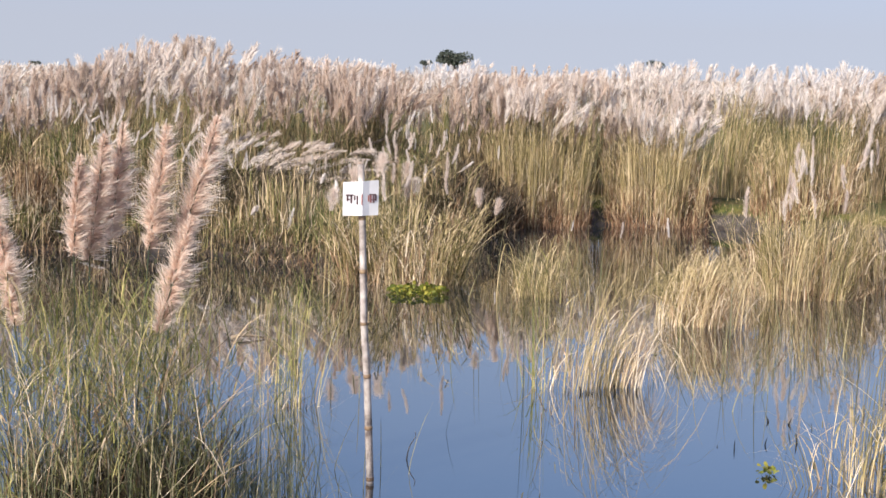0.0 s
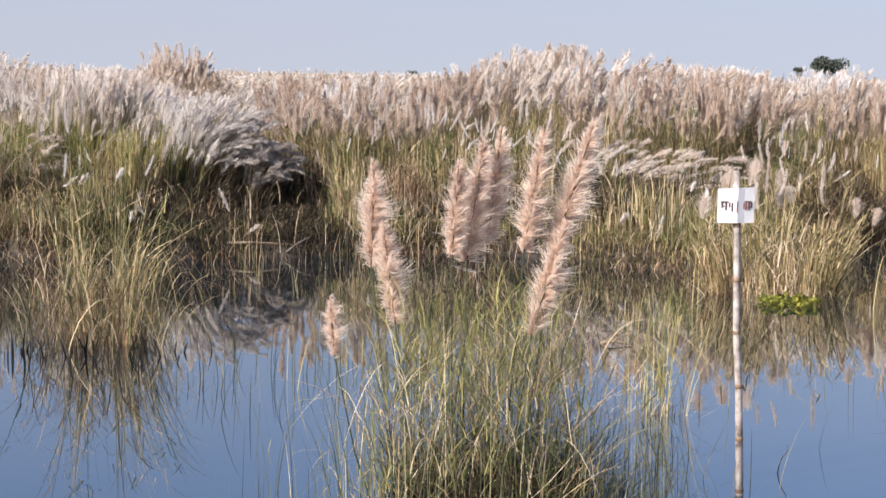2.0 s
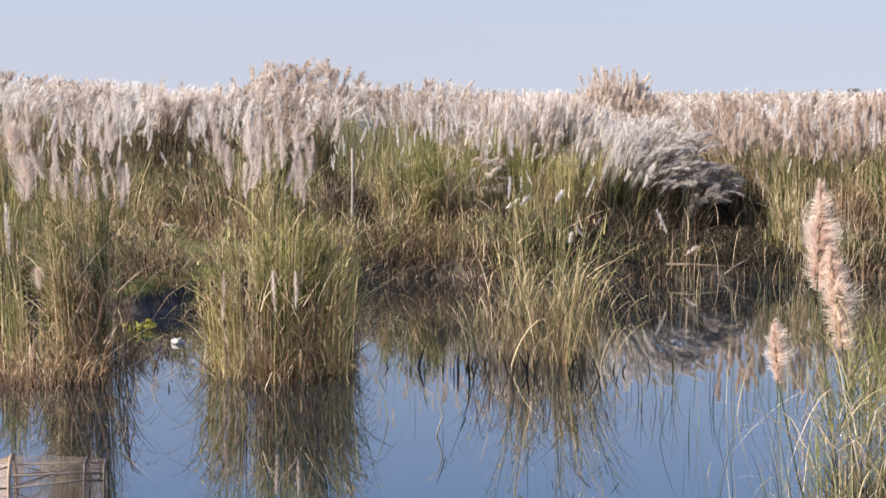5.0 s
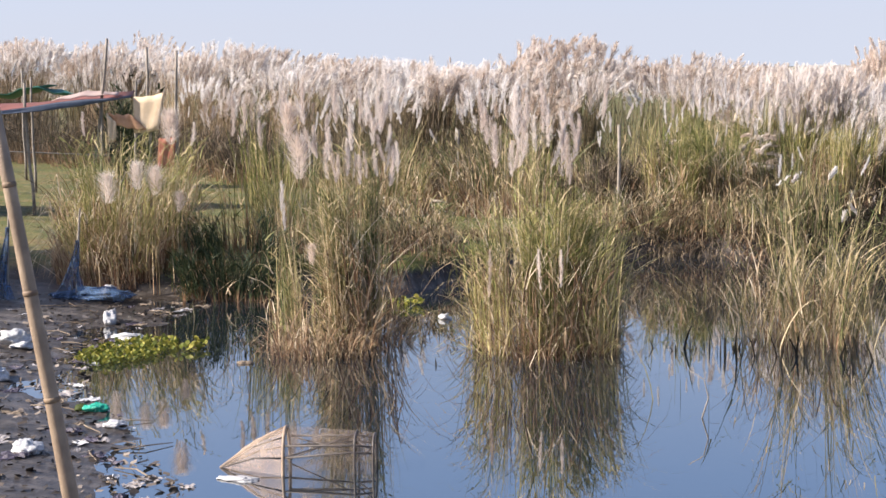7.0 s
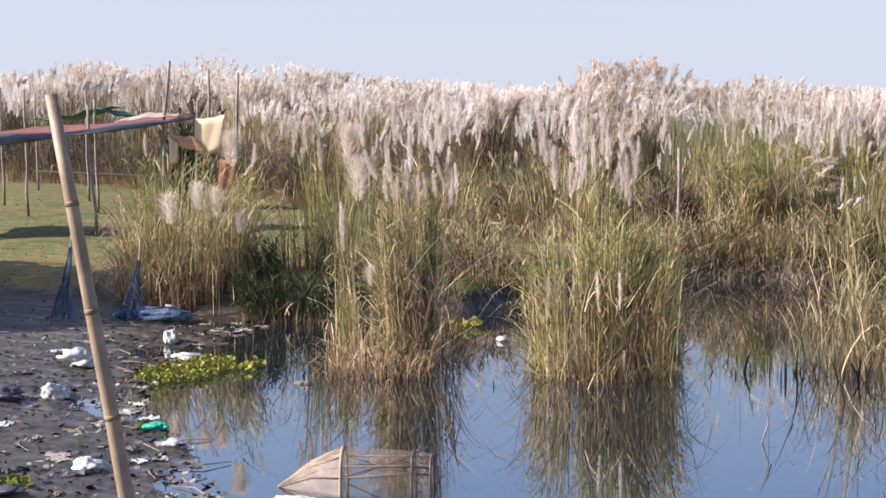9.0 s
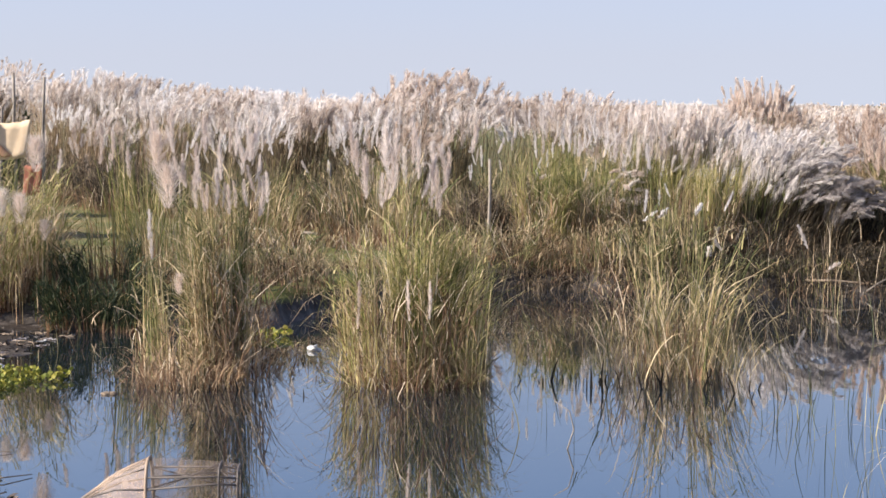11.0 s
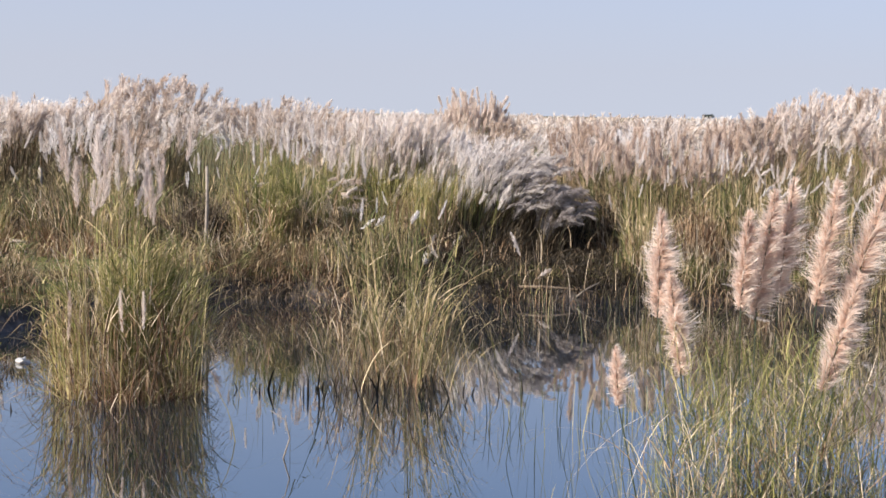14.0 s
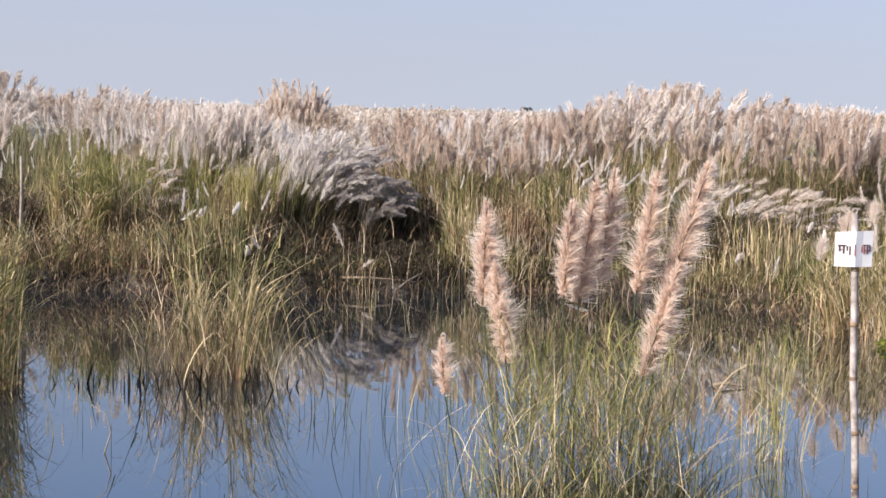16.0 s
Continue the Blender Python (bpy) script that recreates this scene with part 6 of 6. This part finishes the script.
def film(seed):
    """A torn scrap of thin film, crumpled."""
    r = np.random.default_rng(seed)
    bm = bmesh.new()
    o = Vector(r.uniform(0, 50, 3))
    n = 7
    grid = [[bm.verts.new(((i / n - 0.5) * (1 + 0.5 * noise.noise(Vector((i, j, 0)) * 0.6 + o)), (j / n - 0.5) * (1 + 0.5 * noise.noise(Vector((i, j, 5)) * 0.6 + o)), 0.03 + 0.30 * abs(noise.noise(Vector((i, j, 9)) * 0.45 + o)))) for i in range(n + 1)] for j in range(n + 1)]
    for j in range(n):
        for i in range(n):
            if (i in (0, n - 1) or j in (0, n - 1)) and r.uniform() < 0.45:
                continue
            bm.faces.new((grid[j][i], grid[j][i + 1], grid[j + 1][i + 1], grid[j + 1][i]))
    bmesh.ops.delete(bm, geom=[v for v in bm.verts if not v.link_faces], context="VERTS")
    return bm


def litter(name, label, x, y, size, mat, seed, flat=0.55, stretch=1.0, turn=0.0, category="litter", group="", rough=0.5, z=None):
    ob = new(name, bm_mesh(name, crumple(seed, flat, rough), mat, True))
    zz = max(gz(x, y), 0.0) if z is None else z
    ob.matrix_basis = Matrix.LocRotScale((x, y, zz - 0.01), Euler((0, 0, turn)), (size * stretch, size, size))
    return tagged(ob, label, category, group)


litter("plastic_bag", "crumpled green plastic bag at the water's edge", -7.05, 12.20, 0.17, PLASTIC_GREEN, 1, 0.5, 1.3)
litter("plastic_bag", "puffed white plastic bag on the mud", -8.77, 13.22, 0.26, PLASTIC, 2, 0.9)
litter("plastic_bag", "torn white plastic sheet on the mud", -9.46, 14.81, 0.34, PLASTIC, 3, 0.7, 1.3, 0.4, rough=0.9)
litter("plastic_bag", "white plastic bag on the mud", -6.72, 10.51, 0.22, PLASTIC, 4, 0.7, 1.2)
litter("plastic_bag", "white plastic scrap floating at the edge", -6.54, 11.62, 0.15, PLASTIC, 5, 0.5, 1.2)
litter("plastic_bag", "white plastic bag caught in the blue netting", -11.40, 19.37, 0.24, PLASTIC, 6, 0.9, z=0.42)
litter("plastic_bag", "white plastic bag beside the netting", -10.43, 18.54, 0.22, PLASTIC, 7, 1.1)
litter("plastic_bag", "pale upright plastic scrap by the water", -9.34, 16.61, 0.14, PLASTIC, 8, 1.8)
litter("plastic_bag", "flat white plastic strip by the hyacinth", -8.63, 15.73, 0.24, PLASTIC, 9, 0.35, 1.8)
litter("plastic_bag", "white plastic strip under the fish trap", -4.81, 10.35, 0.12, PLASTIC, 10, 0.35, 2.2)
litter("plastic_bag", "small white plastic scrap by the grass", -5.47, 17.89, 0.15, PLASTIC, 11, 0.6)
litter("cardboard_scrap", "brown scrap floating in the water", -6.70, 14.67, 0.11, BARK, 12, 0.35, 1.6)
litter("fruit_husk", "round yellow-green husk by the green bag", -7.20, 12.20, 0.12, HYACINTH, 13, 0.9, rough=0.2)
litter("dark_rag", "dark crumpled rag on the mud", -9.17, 12.81, 0.34, PLASTIC_DARK, 14, 0.45, 1.5)
litter("dark_rag", "dark crumpled rag on the mud", -9.66, 12.40, 0.30, PLASTIC_DARK, 15, 0.5, 1.2)
litter("dark_rag", "dark sheet edge lying on the mud", -7.10, 9.56, 0.30, PLASTIC_DARK, 16, 0.3, 2.0)
SCRAPS = [bm_mesh("scrap", film(40 + k), m) for k, m in enumerate((PLASTIC, PLASTIC_GREY, PLASTIC_DARK, PLASTIC_GREY, PLASTIC_DARK, PLASTIC_GREY, BARK, PLASTIC, PLASTIC_GREY, BARK, PLASTIC_DARK, PLASTIC_GREY))]
for k in range(120):
    y = rng.uniform(9.6, 18.4)
    x = shore_left(y) + 0.3 - abs(rng.normal(0, 1.3))
    ob = new("scrap", SCRAPS[int(rng.integers(len(SCRAPS)))])
    ob.matrix_basis = Matrix.LocRotScale((x, y, max(gz(x, y), 0.0) - 0.004), Euler((0, 0, rng.uniform(0, 6.28))), Vector((1, rng.uniform(0.4, 1), rng.uniform(0.4, 0.9))) * rng.uniform(0.06, 0.24))
    tagged(ob, "small crumpled scrap of litter on the mud", "litter", "litter scraps")


def debris():
    """Fine rubbish, leaf bits and shells that cover the mud."""
    n = 1700
    y = rng.uniform(8.6, 18.6, n)
    x = shore_left(y) + 0.25 - np.abs(rng.normal(0, 1.7, n))
    z = np.maximum(ground_height(x, y), 0) + 0.004
    a, r = rng.uniform(0, 6.28, n), rng.uniform(0.012, 0.05, n)
    c = np.stack([x, y, z], -1)
    e1 = np.stack([np.cos(a), np.sin(a), rng.normal(0, 0.25, n)], -1) * r[:, None]
    e2 = np.stack([-np.sin(a), np.cos(a), rng.normal(0, 0.25, n)], -1) * (r * rng.uniform(0.2, 0.7, n))[:, None]
    lift = np.array([0, 0, 0.012])
    v = np.stack([c - e1 - e2 * 0.6, c + e1 * 0.8 - e2, c + e1 + e2 * 0.7 + lift, c - e1 * 0.7 + e2 + lift], 1).reshape(-1, 3)
    q = (np.arange(n) * 4)[:, None] + np.arange(4)[None, :]
    tagged(new("shore_debris", mesh_of("shore_debris", v, q, None, DEBRIS, np.repeat(0.75 * rng.uniform(0, 1, n) ** 2.0, 4))), "fine rubbish and leaf bits strewn over the mud", "litter", kind="stuff")


debris()


def sticks(n):
    """Twigs washed up on the mud."""
    for k in range(n):
        y = rng.uniform(9.8, 18)
        x = shore_left(y) + 0.2 - abs(rng.normal(0, 1.3))
        a, L = rng.uniform(0, 6.28), rng.uniform(0.15, 0.5)
        bm = bmesh.new()
        tube(bm, [(0, 0, 0), (L * 0.5 * math.cos(a), L * 0.5 * math.sin(a), 0.02), (L * math.cos(a + 0.2), L * math.sin(a + 0.2), 0.005)], [0.007, 0.006, 0.004], 5)
        ob = new("twig", bm_mesh("twig", bm, BARK))
        ob.location = (x, y, max(gz(x, y), 0) + 0.005)
        tagged(ob, "thin dark twig on the mud", "twig", "twigs")


sticks(40)


def net_drape(label, x, y, h, w, lean):
    """Blue netting that hangs from a stick and spreads on the ground."""
    root = tagged(new("fishing_net"), label, "fishing net")
    root.location = (x, y, gz(x, y))
    bm = bmesh.new()
    rows = []
    for j in range(11):
        f = j / 10
        half = w * (0.10 + 0.55 * f + 0.5 * f ** 5)
        rows.append([bm.verts.new((lean * (1 - f) * 1.0 + half * (k / 4 - 1) + 0.02 * math.sin(5 * f + k), -0.03 + 0.05 * math.sin(2.2 * k + 3 * f) * (0.3 + f), h * (1 - f) + 0.012)) for k in range(9)])
    for p, q in zip(rows, rows[1:]):
        for k in range(8):
            bm.faces.new((p[k], p[k + 1], q[k + 1], q[k]))
    part("netting", bm_mesh("netting", bm, NET_BLUE, True), root, "blue nylon netting")
    bm = bmesh.new()
    tube(bm, [(lean * 0.6, 0, 0), (lean, 0, h * 1.0), (lean * 1.3, 0, h * 1.55)], [0.018, 0.016, 0.013], 7)
    part("stick", bm_mesh("stick", bm, BAMBOO_GREY), root)


net_drape("blue fishing net hung on a stick at the lawn's edge", -11.41, 17.47, 0.95, 0.16, 0.16)
net_drape("blue fishing net draped over the mud", -10.62, 17.89, 0.78, 0.24, 0.14)
litter("fishing_net", "heap of dark blue netting on the mud", -10.32, 18.09, 0.55, NET_BLUE, 31, 0.35, 1.7, category="fishing net")


def branch(label, pts, r, mat):
    bm = bmesh.new()
    o = Vector(pts[0])
    tube(bm, [Vector(p) - o for p in pts], [r * (1 - 0.6 * i / (len(pts) - 1)) for i in range(len(pts))], 7)
    ob = new("branch", bm_mesh("branch", bm, mat, True))
    ob.location = o
    tagged(ob, label, "branch")


branch("short grey log floating in the water", [(4.45, 16.6, 0.02), (4.55, 16.58, 0.05), (4.68, 16.6, 0.04), (4.82, 16.55, 0.01)], 0.026, BARK)
branch("pale driftwood branch on the far bank", [(0.5, 25.1, 0.22), (0.9, 25.0, 0.24), (1.4, 25.1, 0.20), (1.7, 25.0, 0.18)], 0.022, BARK)
branch("pale driftwood branch leaning on the far bank", [(1.3, 24.9, 0.0), (1.6, 25.0, 0.22), (1.8, 25.05, 0.32)], 0.02, BAMBOO_GREY)
branch("small dark twig in the water", [(4.38, 11.0, -0.02), (4.40, 11.02, 0.05), (4.42, 11.02, 0.11), (4.46, 11.0, 0.18), (4.45, 11.0, 0.22)], 0.006, BAMBOO_GREY)
branch("thin curved dead stem in the water", [(-1.75, 13.2, -0.05), (-1.68, 13.2, 0.18), (-1.72, 13.2, 0.34), (-1.85, 13.2, 0.42)], 0.008, BAMBOO_GREY)
branch("dark horizontal bamboo rail of the awning frame", [(-25.18, 37.49, 1.0), (-22.24, 35.55, 1.05), (-18.19, 33.13, 1.1), (-15.54, 30.69, 1.1)], 0.024, WOOD_DARK)
branch("dark bamboo lying on the turf", [(-10.21, 29.40, 0.46), (-9.20, 29.02, 0.47), (-8.39, 28.73, 0.46)], 0.05, BAMBOO_GREY)


# ---- distant trees ----
def tree(label, x, y, top, crown_r, n=420, flat=0.6, low=0.45):
    z = gz(x, y)
    root = tagged(new("tree"), label, "tree")
    root.location = (x, y, z)
    h = top - z
    bm = bmesh.new()
    tube(bm, [(0, 0, 0), (0.1, 0, h * 0.3), (0, 0.1, h * 0.55), (0.05, 0, h * 0.8)], [h * 0.035, h * 0.028, h * 0.02, h * 0.008], 8)
    part("trunk", bm_mesh("trunk", bm, BARK, True), root)
    lumps = []
    for k in range(9):
        a, d = rng.uniform(0, 6.28), crown_r * rng.uniform(0.3, 0.75)
        c = Vector((d * math.cos(a), d * math.sin(a), h * (1 - flat * crown_r / h * rng.uniform(0.4, 1.0))))
        lumps.append(c)
        bm = bmesh.new()
        tube(bm, [(0, 0, h * low), tuple(c * 0.6 + Vector((0, 0, h * low * 0.4))), tuple(c)], [h * 0.016, h * 0.01, h * 0.004], 6)
        part("limb", bm_mesh("limb", bm, BARK, True), root)
    m = n * 9
    cc = np.array([lumps[i % 9] for i in range(m)]) + unit(rng.normal(size=(m, 3))) * (crown_r * 0.42 * rng.uniform(0.2, 1, (m, 1)) ** 0.5) * np.array([1, 1, 0.7])
    e1 = unit(rng.normal(size=(m, 3)))
    e2 = unit(np.cross(e1, rng.normal(size=(m, 3))))
    L = crown_r * 0.07 * rng.uniform(0.6, 1.4, (m, 1))
    v = np.stack([cc - e1 * L, cc + e2 * L * 0.5, cc + e1 * L, cc - e2 * L * 0.5], 1).reshape(-1, 3)
    q = (np.arange(m) * 4)[:, None] + np.arange(4)[None, :]
    part("crown", mesh_of("crown", v, q, None, TREE_LEAF_HAZY, np.repeat(rng.uniform(0, 1, m), 4)), root)["kind"] = "stuff"


tree("dark broad tree on the horizon", 97.4, 230.3, 6.7, 3.5, 170, 0.45)
tree("small dark tree on the horizon", 93.0, 232.0, 5.3, 1.2, 120)
tree("small dark tree on the horizon", 101.0, 172.7, 5.4, 1.3, 120)
tree("small dark tree on the horizon", 27.2, 198.2, 3.5, 1.0, 120)
tree("dark green shrub above the plume field", -28.3, 52.95, 3.95, 0.95, 260, 0.9)
# Out of view; added only so that its shadow falls on the shore.
tree("unseen broad tree added to shade the littered shore", -21.2, 14.4, 7.2, 3.0, 420)
